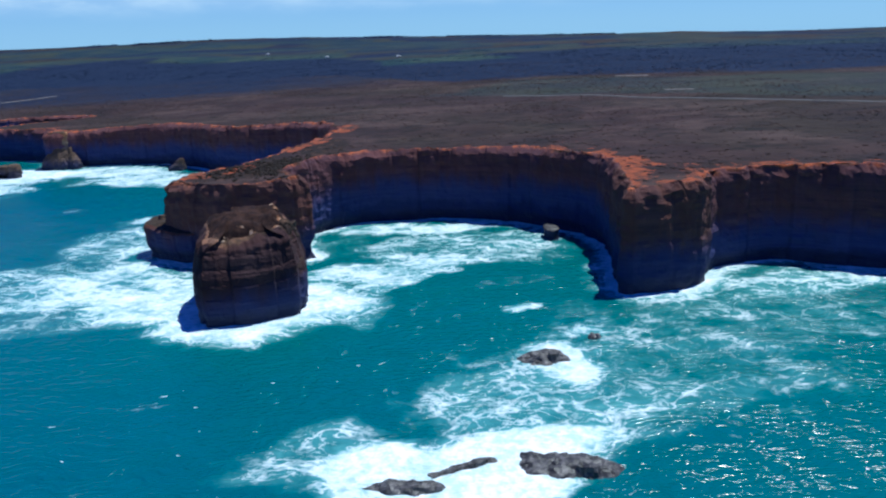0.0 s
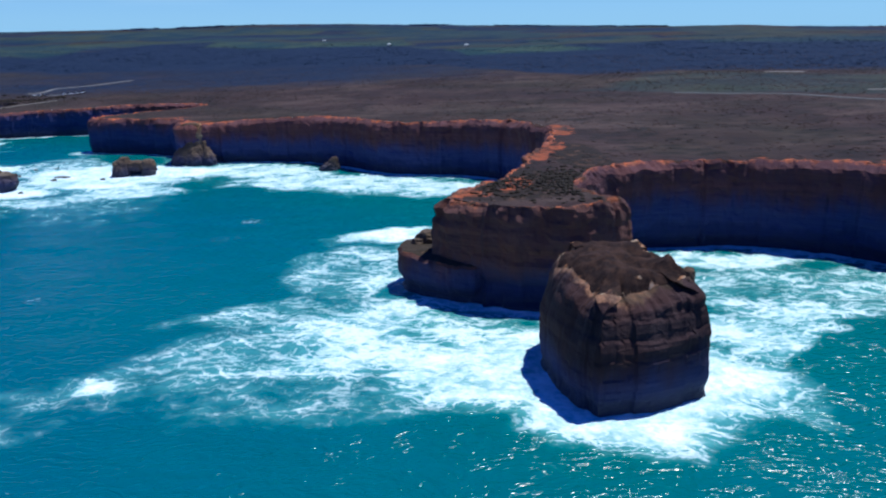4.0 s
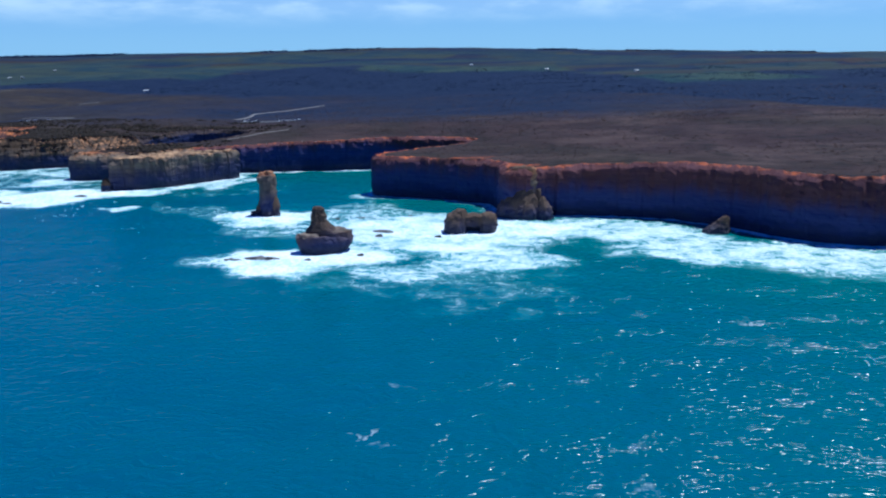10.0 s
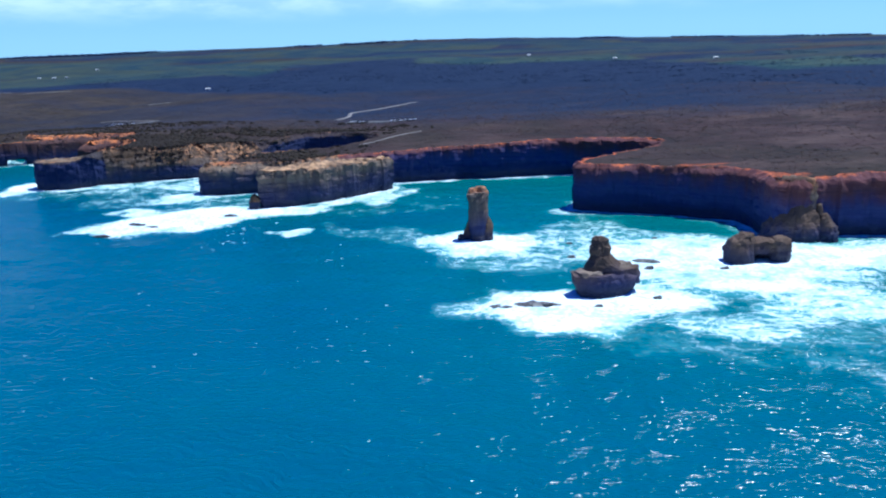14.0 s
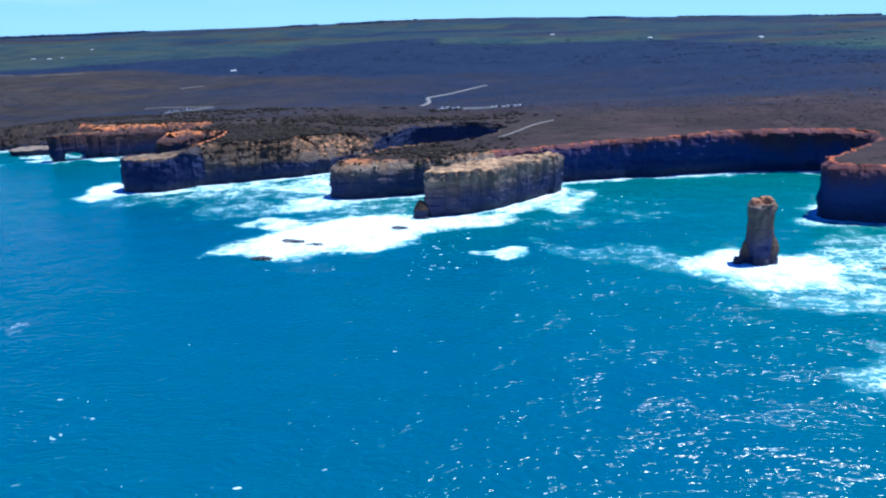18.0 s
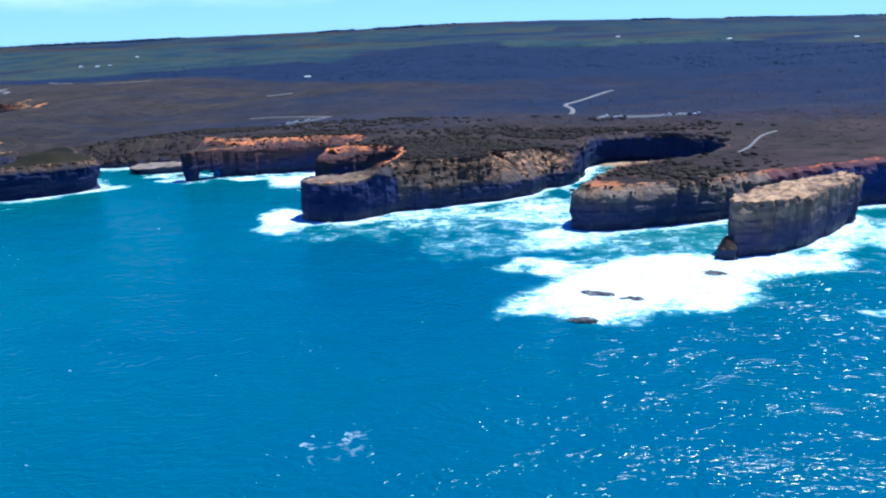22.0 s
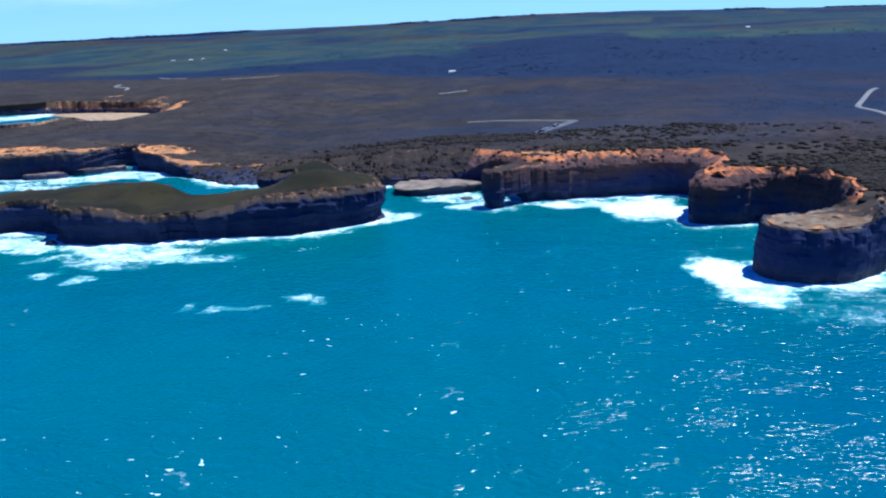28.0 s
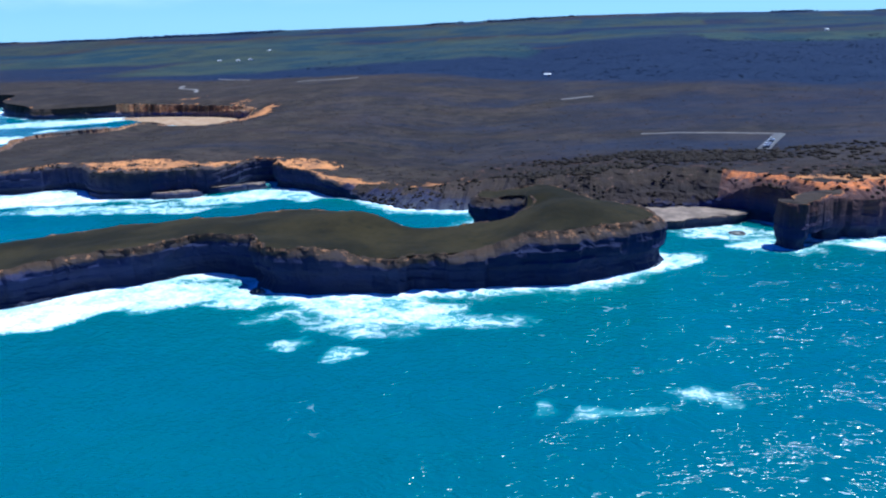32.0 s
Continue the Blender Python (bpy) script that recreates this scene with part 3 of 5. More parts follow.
# ---- the coast, from east to west: the sea on the left hand ----
COAST = [
    ("cliff_wall_1", "dark red-brown limestone cliff with an orange clay rim round a bay", ROCK_EAST,
     [(520, 170), (400, 205), (300, 235), (215, 252), (166, 268), (139, 287), (115, 285), (101, 275)]),
    ("cliff_wall_2", "square dark limestone headland with a bright orange clay top", ROCK_RED,
     [(101, 275), (95, 260), (86, 256), (75, 254), (63, 254), (63, 264), (65, 280), (70, 304)]),
    ("cliff_wall_3", "curved dark limestone cliff round a bay, orange rim above", ROCK_EAST,
     [(70, 304), (68, 326), (58, 347), (34, 369), (5, 378), (-24, 379), (-43, 374), (-57, 365), (-65, 350), (-64, 332), (-56, 320), (-53, 315)]),
    ("cliff_wall_4", "broad brown limestone headland with layered ledges and clay rim", ROCK_RED,
     [(-53, 315), (-57, 309), (-68, 305), (-84, 303), (-95, 306), (-108, 312), (-118, 318), (-124, 324), (-124, 331), (-112, 342), (-101, 357), (-90, 378), (-85, 402), (-77, 428)]),
    ("cliff_wall_5", "long curved limestone cliff with an orange clay rim above white surf", ROCK_EAST,
     [(-77, 428), (-71, 456), (-68, 484), (-74, 508), (-88, 530), (-112, 545), (-143, 548), (-173, 564), (-196, 588), (-220, 601), (-250, 608), (-286, 608)]),
    ("cliff_wall_6", "limestone buttress and flat headland with a rusty clay rim", ROCK_EAST,
     [(-286, 608), (-294, 601), (-303, 598), (-313, 600), (-319, 612), (-322, 636), (-340, 644), (-365, 655), (-390, 656), (-403, 660), (-411, 671)]),
    ("cliff_wall_7", "deep shaded limestone cliff round an inner bay", ROCK_EAST,
     [(-411, 671), (-402, 690), (-378, 715), (-357, 745), (-349, 770), (-366, 784), (-400, 785), (-442, 779), (-481, 769), (-520, 757), (-548, 748), (-570, 738)]),
    ("cliff_wall_8", "sheer tan limestone headland with an orange and green top", ROCK_PALE,
     [(-570, 738), (-587, 731), (-615, 720), (-643, 711), (-662, 709), (-668, 716), (-665, 730), (-656, 752), (-640, 783), (-608, 797)]),
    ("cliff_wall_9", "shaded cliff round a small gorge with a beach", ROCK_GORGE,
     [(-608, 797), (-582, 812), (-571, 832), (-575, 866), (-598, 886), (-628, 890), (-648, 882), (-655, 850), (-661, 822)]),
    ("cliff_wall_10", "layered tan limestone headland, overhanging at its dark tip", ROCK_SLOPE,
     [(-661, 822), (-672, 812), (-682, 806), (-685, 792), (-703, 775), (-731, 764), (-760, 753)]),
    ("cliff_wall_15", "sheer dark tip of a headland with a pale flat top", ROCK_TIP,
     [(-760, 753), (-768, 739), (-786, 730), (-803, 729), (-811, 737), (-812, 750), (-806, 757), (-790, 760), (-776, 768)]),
    ("cliff_wall_11", "ragged limestone cliff with bright orange soil on its rim", ROCK_RUST,
     [(-776, 768), (-767, 784), (-772, 812), (-788, 821), (-801, 817), (-814, 813), (-826, 813), (-829, 819), (-825, 838), (-817, 864), (-822, 876), (-842, 878), (-872, 871), (-900, 865), (-911, 862), (-916, 873), (-930, 893), (-952, 902)]),
    ("cliff_wall_12", "dark scrub-covered cliff above a pale rock shelf", ROCK_SCRUB,
     [(-952, 902), (-985, 906), (-1020, 902), (-1050, 905), (-1079, 908), (-1114, 906), (-1138, 918), (-1161, 933)]),
    ("cliff_wall_13", "low limestone bluffs with bare orange clay tops", ROCK_BLUFF,
     [(-1161, 933), (-1178, 942), (-1200, 958), (-1226, 968), (-1234, 988), (-1247, 985), (-1254, 958), (-1264, 946), (-1300, 930), (-1335, 930), (-1352, 945), (-1372, 961), (-1410, 934), (-1460, 940)]),
    ("cliff_wall_14", "far low cliffs round a bay with an orange beach", ROCK_OCHRE,
     [(-1460, 940), (-1510, 985), (-1550, 1050), (-1580, 1125), (-1617, 1190), (-1582, 1236), (-1537, 1250), (-1545, 1278), (-1520, 1300), (-1430, 1300), (-1408, 1335), (-1470, 1376), (-1550, 1392),
      (-1640, 1398), (-1755, 1380), (-1772, 1400), (-1870, 1450), (-1920, 1560), (-1985, 1572), (-2300, 1640), (-2900, 1800), (-3800, 2050), (-5600, 2500)]),
]
RIM = np.array([(-6000, 20), (-1750, 4), (-1560, 4.5), (-1470, 8), (-1400, 17), (-1300, 19), (-1225, 16.5), (-1160, 9), (-1110, 8), (-1060, 14), (-1000, 19), (-940, 21.5),
                (-870, 24), (-800, 25), (-720, 25), (-685, 21.5), (-650, 20.5), (-600, 20.5), (-540, 23), (-480, 24.7), (-400, 26), (-310, 28), (-240, 31), (-140, 33.5),
                (-60, 36), (40, 37), (140, 39), (400, 42), (4000, 44)])
CREST = np.array([(-6000, 98), (-3300, 97), (-2400, 104), (-1700, 109), (-1100, 116), (-700, 111), (0, 93), (700, 76), (1100, 66), (1640, 48), (2400, 45), (5000, 44)])
main = np.vstack([rounded([q for k, c in enumerate(COAST) for q in (c[3] if k == 0 else c[3][1:])], False), [(-6500, 6000), (6000, 6000), (6000, -300), (1200, -50)]])


def rim_height(x, y):
    """Height of the cliff edge: higher on the far side of the western bay."""
    return np.interp(x, RIM[:, 0], RIM[:, 1]) - 5.0 * smoothstep(772, 762, y) * smoothstep(-762, -774, x) * smoothstep(-830, -815, x) + 5.5 * smoothstep(1340, 1420, y) * smoothstep(-1380, -1450, x) - 8.0 * smoothstep(1150, 1250, y) * smoothstep(1345, 1325, y) * smoothstep(-1320, -1410, x) * smoothstep(-1530, -1490, x)


def land_height(x, y):
    """The plateau: level at the rims, rising to low wooded hills."""
    x, y = np.asarray(x, float), np.asarray(y, float)
    rim = rim_height(x, y)
    far = 4050 - 0.16 * np.maximum(0, -x - 1800)
    back = np.clip((y - 950) / (far - 950), 0, 1.25)
    rise = np.interp(x, CREST[:, 0], CREST[:, 1]) - rim
    hills = fbm(x / 900, y / 520, 3.0, 4) * 13 * smoothstep(0.15, 0.6, back) * (1 - 0.75 * smoothstep(0.8, 1.0, back))
    roll = fbm(x / 70, y / 70, 1.0, 3) * 1.0 + fbm(x / 500, y / 300, 7.0, 2) * 2.0 * smoothstep(560, 1000, y)
    roll = roll - 4.5 * smoothstep(900, 1080, y) * smoothstep(1600, 1250, y) * smoothstep(-1200, -980, x) * smoothstep(-250, -450, x)
    roll = roll - 7.0 * smoothstep(1010, 1130, y) * smoothstep(1420, 1330, y) * smoothstep(-1330, -1430, x)
    over = smoothstep(1.0, 1.2, back)
    return np.maximum(rim + rise * back ** 1.35 * (1 - over * 0.4) + hills + roll, 2.6 + 0.2 * roll)


def cliff_shape(line, closed, top, rows=24, lean=0.05, soil=3.0, rough=1.0, cap=9.0, land=None, notch=1.0, foot=-3.0, notch_at=2.0, brow=0.86, taper=0.0, taper_from=0.6, bedding=1.0):
    """A rock wall swept along an outline: beds, gullies, a wave-cut notch, a ragged soil rim."""
    nrm = outward(line, closed)
    n = len(line)
    x0, y0 = line[:, 0], line[:, 1]
    height = top + rough * (0.9 * fbm(x0 / 6, y0 / 6, 2.0, 3) + 0.5 * vnoise(x0 / 2, y0 / 2, 4.0))
    width = soil * np.clip(1.0 + 1.1 * fbm(x0 / 30, y0 / 30, 8.0, 3), 0.2, 2.4)
    cleft = np.abs(fbm(x0 / 14, y0 / 14, 21.0, 3)) * 2.6 - 1.1
    crack = np.clip(0.25 - np.abs(vnoise(x0 / 7, y0 / 7, 33.0)), 0, 1) * 6
    run = np.concatenate([[0], np.cumsum(np.hypot(*np.diff(line, axis=0).T))])
    plane = hashed(np.floor(run / 13 + 0.4 * vnoise(x0 / 20, y0 / 20, 6.0)).astype(np.int64), np.int64(3), np.int64(11)) * 0.9 + hashed(np.floor(run / 5.5).astype(np.int64), np.int64(8), np.int64(2)) * 0.35
    verts, rel = [], []
    for k in range(rows):
        r = k / (rows - 1)
        z = foot + r * (height - foot)
        inset = lean * height * r + width * np.clip((r - brow) / (1 - brow), 0, 1) ** 1.2
        inset = inset + taper * np.clip((r - taper_from) / (1 - taper_from), 0, 1)
        inset = inset + notch * (1.6 * np.exp(-((z - notch_at) / (1.2 + 0.7 * notch_at)) ** 2))
        tilt = z + 1.2 * vnoise(x0 / 45, y0 / 45, 0.5)
        bed = vnoise(0.0 * z + 3.1, 0.2, tilt * 0.42) * 0.35 + (np.mod(tilt * 0.21 + 0.5 * vnoise(x0 / 20, y0 / 20, 3.5), 1.0) - 0.5) * np.clip(0.45 + fbm(x0 / 25, y0 / 25, z / 9, 2), 0, 1.2)
        gully = fbm(x0 / 9, y0 / 9, z / 45 + 2.0, 3) * 1.3 - cleft * (0.35 + 0.65 * r) - crack * (0.3 + 0.7 * r)
        free = 0.42 + 0.5 * np.clip((r - brow + 0.12) / 0.12, 0, 1)
        lump = fbm(x0 / 3.5, y0 / 3.5, z / 3.0, 3) * 0.9
        row_at = np.floor(tilt / 3.4).astype(np.int64)
        block = hashed(np.floor(run / 4.6 + 0.37 * row_at).astype(np.int64), row_at, np.int64(5)) * 0.45
        big = fbm(x0 / 30, y0 / 30, z / 40 + 9.0, 2) * 1.2
        inset = inset - rough * (bedding * bed + free * (gully + lump) + plane + block * (0.4 + free) + big)
        verts.append(np.stack([x0 - nrm[:, 0] * inset, y0 - nrm[:, 1] * inset, z], 1))
        rel.append(np.where(r < brow, r / brow * 0.86, 0.86 + 0.14 * (r - brow) / (1 - brow)) + np.zeros(n))
    if land is not None:
        last = verts[-1]
        for k, step in enumerate((0.1, 0.25, 0.5, 1.0)):
            q = last[:, :2] - nrm * (cap * step)
            ground = land(q[:, 0], q[:, 1])
            blend = (0.6, 0.95, 1.0, 1.0)[k]
            z = last[:, 2] * (1 - blend) + (ground + (0.3, 0.15, -0.4, -2.5)[k] + 0.5 * fbm(q[:, 0] / 3, q[:, 1] / 3, 3.0, 2)) * blend
            verts.append(np.stack([q[:, 0], q[:, 1], z], 1))
            rel.append(np.full(n, 1.0 + 0.02 * k))
    return np.vstack(verts), quads(len(verts), n, closed), np.concatenate(rel)


# cliffs of the mainland, one wall for each bay and headland: soil width, notch depth and its height
CUT = [(3, 1, 2, 0.92), (2.4, 0.6, 2, 0.93), (2.6, 1, 2, 0.93), (1.4, 2.6, 6, 0.95), (3, 1, 2, 0.92), (2.6, 1, 2, 0.91), (2.0, 1, 2, 0.93), (4.5, 0.6, 2, 0.81), (3, 1, 2, 0.88), (18, 1, 2, 0.50), (0.5, 0.5, 2, 0.97), (6, 1, 2, 0.80),
       (16, 1, 2, 0.25), (2, 1.5, 2, 0.92), (2, 0, 2, 0.8)]
line = even(main[:-4], 1.4, False)
far_at = int(np.argmax(line[:, 0] < -1640))
far_shore = line[far_at::8]
far_line = line[far_at - 1::5]
far_line = far_line[far_line[:, 0] > -4200]
line = line[:far_at]
cut = [0] + [int(np.argmin(np.hypot(line[:, 0] - c[3][0][0], line[:, 1] - c[3][0][1]))) for c in COAST[1:]] + [len(line) - 1]


def along(values, blend=9):
    """One value for each wall along the coast, eased over a few metres where two walls meet."""
    v = np.concatenate([np.full(b - a, float(q)) for q, a, b in zip(values, cut, cut[1:])] + [[values[-1]]])
    w = np.pad(v, blend, mode="edge")
    return sum(w[k:k + len(v)] for k in range(2 * blend + 1)) / (2 * blend + 1)


soil, deep, level, brow = (along([c[k] for c in CUT]) for k in range(4))
top = rim_height(line[:, 0], line[:, 1]) + fbm(line[:, 0] / 70, line[:, 1] / 70, 1.0, 3)
v, f, rel = cliff_shape(line, False, top, rows=30, soil=soil, land=land_height, cap=5.0, notch=deep, notch_at=level, brow=brow, bedding=along([0.4, 0.5, 0.35, 1.3, 0.35, 0.35, 0.3, 0.5, 0.7, 0.9, 0.4, 0.5, 1, 1, 1]))
v, rel = v.reshape(-1, len(line), 3), rel.reshape(-1, len(line))


def softened(p, closed):
    """A rim line without its small notches, thinned out."""
    q = np.vstack([p[-6:], p, p[:6]]) if closed else np.vstack([p[:1]] * 6 + [p] + [p[-1:]] * 6)
    q = sum(q[k:len(q) - 12 + k] for k in range(13)) / 13
    return q[::3]


brink = np.vstack([softened(v[29, :, :2], False), far_shore, main[-4:]])
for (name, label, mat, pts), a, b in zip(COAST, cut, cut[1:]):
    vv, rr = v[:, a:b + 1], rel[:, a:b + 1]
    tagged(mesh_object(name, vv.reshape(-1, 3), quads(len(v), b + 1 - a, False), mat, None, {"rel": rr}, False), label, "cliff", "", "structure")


top = rim_height(far_line[:, 0], far_line[:, 1])
v, f, rel = cliff_shape(far_line, False, top, rows=8, soil=2.0, land=land_height, cap=14.0, notch=0.0)
tagged(mesh_object("cliff_wall_16", v, f, ROCK_SCRUB, None, {"rel": rel}, False), "distant low shore cliffs", "cliff", "", "structure")


def graded(lo, hi, fine_lo, fine_hi, step, grow):
    vals = list(np.arange(fine_lo, fine_hi + step, step))
    for sign, end in ((1, hi), (-1, lo)):
        s, v = step, vals[-1] if sign > 0 else vals[0]
        extra = []
        while (v < end) if sign > 0 else (v > end):
            s = min(s * grow, 90)
            v += sign * s
            extra.append(v)
        vals = vals + extra if sign > 0 else extra[::-1] + vals
    return np.array(vals)


def sheet(gx, gy, poly, d0):
    """Grid cells inside an outline, their edge drawn onto the line that runs d0 within it."""
    X, Y = np.meshgrid(gx, gy)
    d = inside_distance(X.ravel(), Y.ravel(), poly).reshape(X.shape) - d0
    keep = (d[:-1, :-1] > 0) | (d[1:, :-1] > 0) | (d[:-1, 1:] > 0) | (d[1:, 1:] > 0)
    out = d < 0
    e = 0.5
    xs, ys = X[out], Y[out]
    near = np.abs(d[out]) < 200
    grad = np.zeros((len(xs), 2))
    dx = inside_distance(xs[near] + e, ys[near], poly) - inside_distance(xs[near] - e, ys[near], poly)
    dy = inside_distance(xs[near], ys[near] + e, poly) - inside_distance(xs[near], ys[near] - e, poly)
    grad[near] = np.stack([dx, dy], 1) / np.maximum(np.hypot(dx, dy), 1e-6)[:, None]
    X[out], Y[out] = xs - grad[:, 0] * d[out], ys - grad[:, 1] * d[out]
    rows, cols = X.shape
    f = quads(rows, cols, False).reshape(rows - 1, cols - 1, 4)[keep]
    used = np.unique(f)
    index = np.full(rows * cols, -1)
    index[used] = np.arange(len(used))
    return X.ravel()[used], Y.ravel()[used], np.maximum(d.ravel()[used], 0) + d0, index[f]


# paddocks: centre, half sides, turn in degrees, how green
PADDOCKS = [(400, 610, 400, 112, -32, 0.45), (10, 1650, 125, 170, 8, 0.95), (-520, 2250, 270, 150, 5, 0.8), (-1650, 2350, 420, 430, 12, 0.7), (-2300, 2600, 420, 350, 0, 0.7), (230, 2100, 160, 130, 0, 0.6),
            (700, 1750, 300, 120, -10, 0.5), (-1100, 2650, 240, 160, 0, 0.6), (-300, 2900, 420, 170, 0, 0.6), (-3300, 2700, 500, 400, 0, 0.5), (-1300, 3300, 600, 160, 0, 0.6), (1200, 2600, 600, 260, 0, 0.5)]


def cover(x, y):
    """How much woodland, haze-blue heath and paddock lies at a place."""
    wob = fbm(x / 130, y / 130, 4.0, 4)
    paddock = np.zeros_like(x)
    for cx, cy, rx, ry, turn, k in PADDOCKS:
        c, s = math.cos(radians(turn)), math.sin(radians(turn))
        u, v = ((x - cx) * c + (y - cy) * s) / rx, (-(x - cx) * s + (y - cy) * c) / ry
        paddock = np.maximum(paddock, k * smoothstep(1.05, 0.98, np.maximum(np.abs(u), np.abs(v)) + 0.10 * wob))
    start = np.interp(x, [-2500, -1500, -1100, -950, -780, -600, -350, -110, 20, 150, 400], [1750, 1650, 1480, 1380, 1260, 1330, 1300, 1090, 900, 900, 800]) + 40 * fbm(x / 200, y / 200, 2.0, 3)
    stop = np.interp(x, [-2500, -1900, -1400, -1250, -800, -300, -130, 130, 500], [2300, 2200, 1980, 1950, 2150, 2080, 1500, 1500, 1700])
    wood_haze = smoothstep(start, start + 130, y) * (1 - 0.8 * smoothstep(stop + 100, stop + 220, y)) * np.interp(x, [-1900, -1200], [0.55, 1.0])
    wood_haze = np.maximum(wood_haze, 0.95 * smoothstep(0.06, 0.14, fbm(x / 420, y / 80, 6.0, 3)) * smoothstep(stop, stop + 200, y))
    # The heath behind the coast turns towards haze blue through the same mask.
    wood_haze = np.maximum(wood_haze, np.interp(x, [-1500, -700, -300, 0, 100], [0.18, 0.50, 0.60, 0.46, 0.2]) * smoothstep(730, 1080, y))
    wood_haze = np.maximum(wood_haze, 0.34 * smoothstep(0.35, 0.75, fbm(x / 160, y / 40, 12.0, 3)) * smoothstep(700, 1000, y))
    paddock = np.maximum(paddock, 0.5 * smoothstep(stop + 50, stop + 260, y) * smoothstep(-0.25, 0.05, fbm(x / 330, y / 120, 16.0, 2)))
    return wood_haze * (1 - paddock * smoothstep(0.8, 0.5, wood_haze)), paddock


gx = graded(-6000, 5000, -1420, 260, 6.0, 1.10)
gy = graded(100, 4500, 250, 1080, 6.0, 1.06)
x, y, d, f = sheet(gx, gy, brink, 1.5)
wood_haze, paddock = cover(x, y)
clayey = np.interp(x, [-1480, -1400, -1200, -1120, -1000, -850, -700, -420, -330, -250, -100, -40, 20, 80, 120, 200], [0.2, 0.5, 0.7, 0.5, 0.2, 0.4, 0.25, 0.12, 0.4, 0.25, 0.16, 0.14, 0.4, 0.8, 0.55, 0.4])
clay_spots = [(-1303, 952, 52, 22), (-1262, 958, 20, 16), (-1206, 982, 26, 18), (-1172, 950, 16, 10), (-1135, 925, 30, 8), (-1540, 1385, 34, 10), (-1548, 1445, 40, 14), (-1400, 1308, 22, 14), (-1145, 934, 24, 10), (-1352, 950, 12, 10), (-655, 722, 20, 12), (78, 300, 12, 30), (-59, 480, 10, 24), (-69, 434, 7, 28), (-77, 404, 5, 16), (-110, 331, 15, 5), (-92, 346, 7, 14), (-305, 618, 13, 12), (-340, 656, 18, 5), (-925, 850, 16, 8), (-878, 892, 48, 13), (-838, 845, 12, 24), (-820, 822, 14, 9), (-640, 800, 14, 5), (-1455, 1392, 34, 12), (-1395, 1330, 14, 26)]
bare = clayey * np.exp(-(d - 1.5) / np.interp(x, [-1400, -1150, -1000, -300, -60, 100], [10, 10, 7, 8, 9, 14]))
for cx, cy, rx, ry in clay_spots:
    bare = np.maximum(bare, 0.7 * smoothstep(1.35, 0.5, np.hypot((x - cx) / rx, (y - cy) / ry)))
dry = np.interp(x, [-1250, -1150, -1000, -900, -760, -600, -480, -380, -250], [0.3, 0.4, 0.10, 0.14, 0.14, 0.25, 0.25, 0.35, 0.2]) * np.exp(-(d - 1.5) / 22)
dry = np.maximum(dry, 0.95 * smoothstep(1.3, 0.7, np.hypot((x + 790) / 21, (y - 745) / 12)))
dry = np.maximum(dry, 0.5 * smoothstep(1.4, 0.5, np.hypot((x + 610) / 45, (y - 750) / 26)))
brush = 0.0 * x
for cx, cy, rx, ry in [(-715, 815, 75, 50), (-640, 755, 60, 40), (-860, 905, 80, 30), (-1000, 960, 110, 55), (-690, 910, 120, 25), (-1085, 935, 60, 25), (-90, 348, 22, 30), (-60, 400, 14, 40)]:
    brush = np.maximum(brush, 0.75 * smoothstep(1.3, 0.6, np.hypot((x - cx) / rx, (y - cy) / ry)))
ground = mesh_object("ground", np.stack([x, y, land_height(x, y)], 1), f, GROUND, None, {"wood_haze": wood_haze, "paddock": paddock, "bare": bare, "dry": dry, "brush": brush})
tagged(ground, "brown coastal heath plateau with woods and paddocks towards low hills", "ground", "", "structure")


# ---- the sea ----
STACK_A = [(-89.5, 258), (-87.5, 250), (-81, 236), (-79.5, 235), (-66, 238.5), (-52.5, 244), (-49.5, 246), (-49, 256), (-50, 266), (-56, 279), (-69, 286), (-82, 286), (-88, 279), (-90.5, 268)]
RAZOR = [(-603, 667), (-594, 669), (-576, 676), (-556, 698), (-540, 717), (-530, 732), (-535, 742), (-558, 726), (-588, 697), (-603, 681)]
PILLAR = [(-464, 599), (-463, 591), (-457, 588), (-450, 592), (-449, 600), (-455, 606), (-461, 605)]
CONE = [(-411, 512), (-407, 507), (-398, 506), (-385, 514), (-382, 522), (-388, 529), (-403, 524)]
BLOCK = [(-346, 557), (-341, 553), (-327, 556), (-316, 561), (-314, 570), (-322, 577), (-340, 574), (-347, 566)]
ISLE = [(-979, 828), (-985, 813), (-1003, 800), (-1019, 788), (-1048, 782), (-1097, 769), (-1127, 765), (-1144, 768), (-1156, 786), (-1182, 790), (-1198, 770), (-1220, 760), (-1238, 738),
        (-1262, 712), (-1300, 690), (-1345, 700), (-1370, 740), (-1350, 775), (-1290, 798), (-1245, 822), (-1193, 840), (-1130, 857), (-1117, 848), (-1111, 834), (-1096, 827), (-1075, 827), (-1055, 832), (-1047, 844),
        (-1053, 855), (-1070, 859), (-1077, 866), (-1075, 884), (-1050, 888), (-1028, 868), (-1000, 845)]
isles = [rounded(seaward_left(np.array(o, float)), True) for o in (STACK_A, RAZOR, PILLAR, CONE, BLOCK, ISLE)]

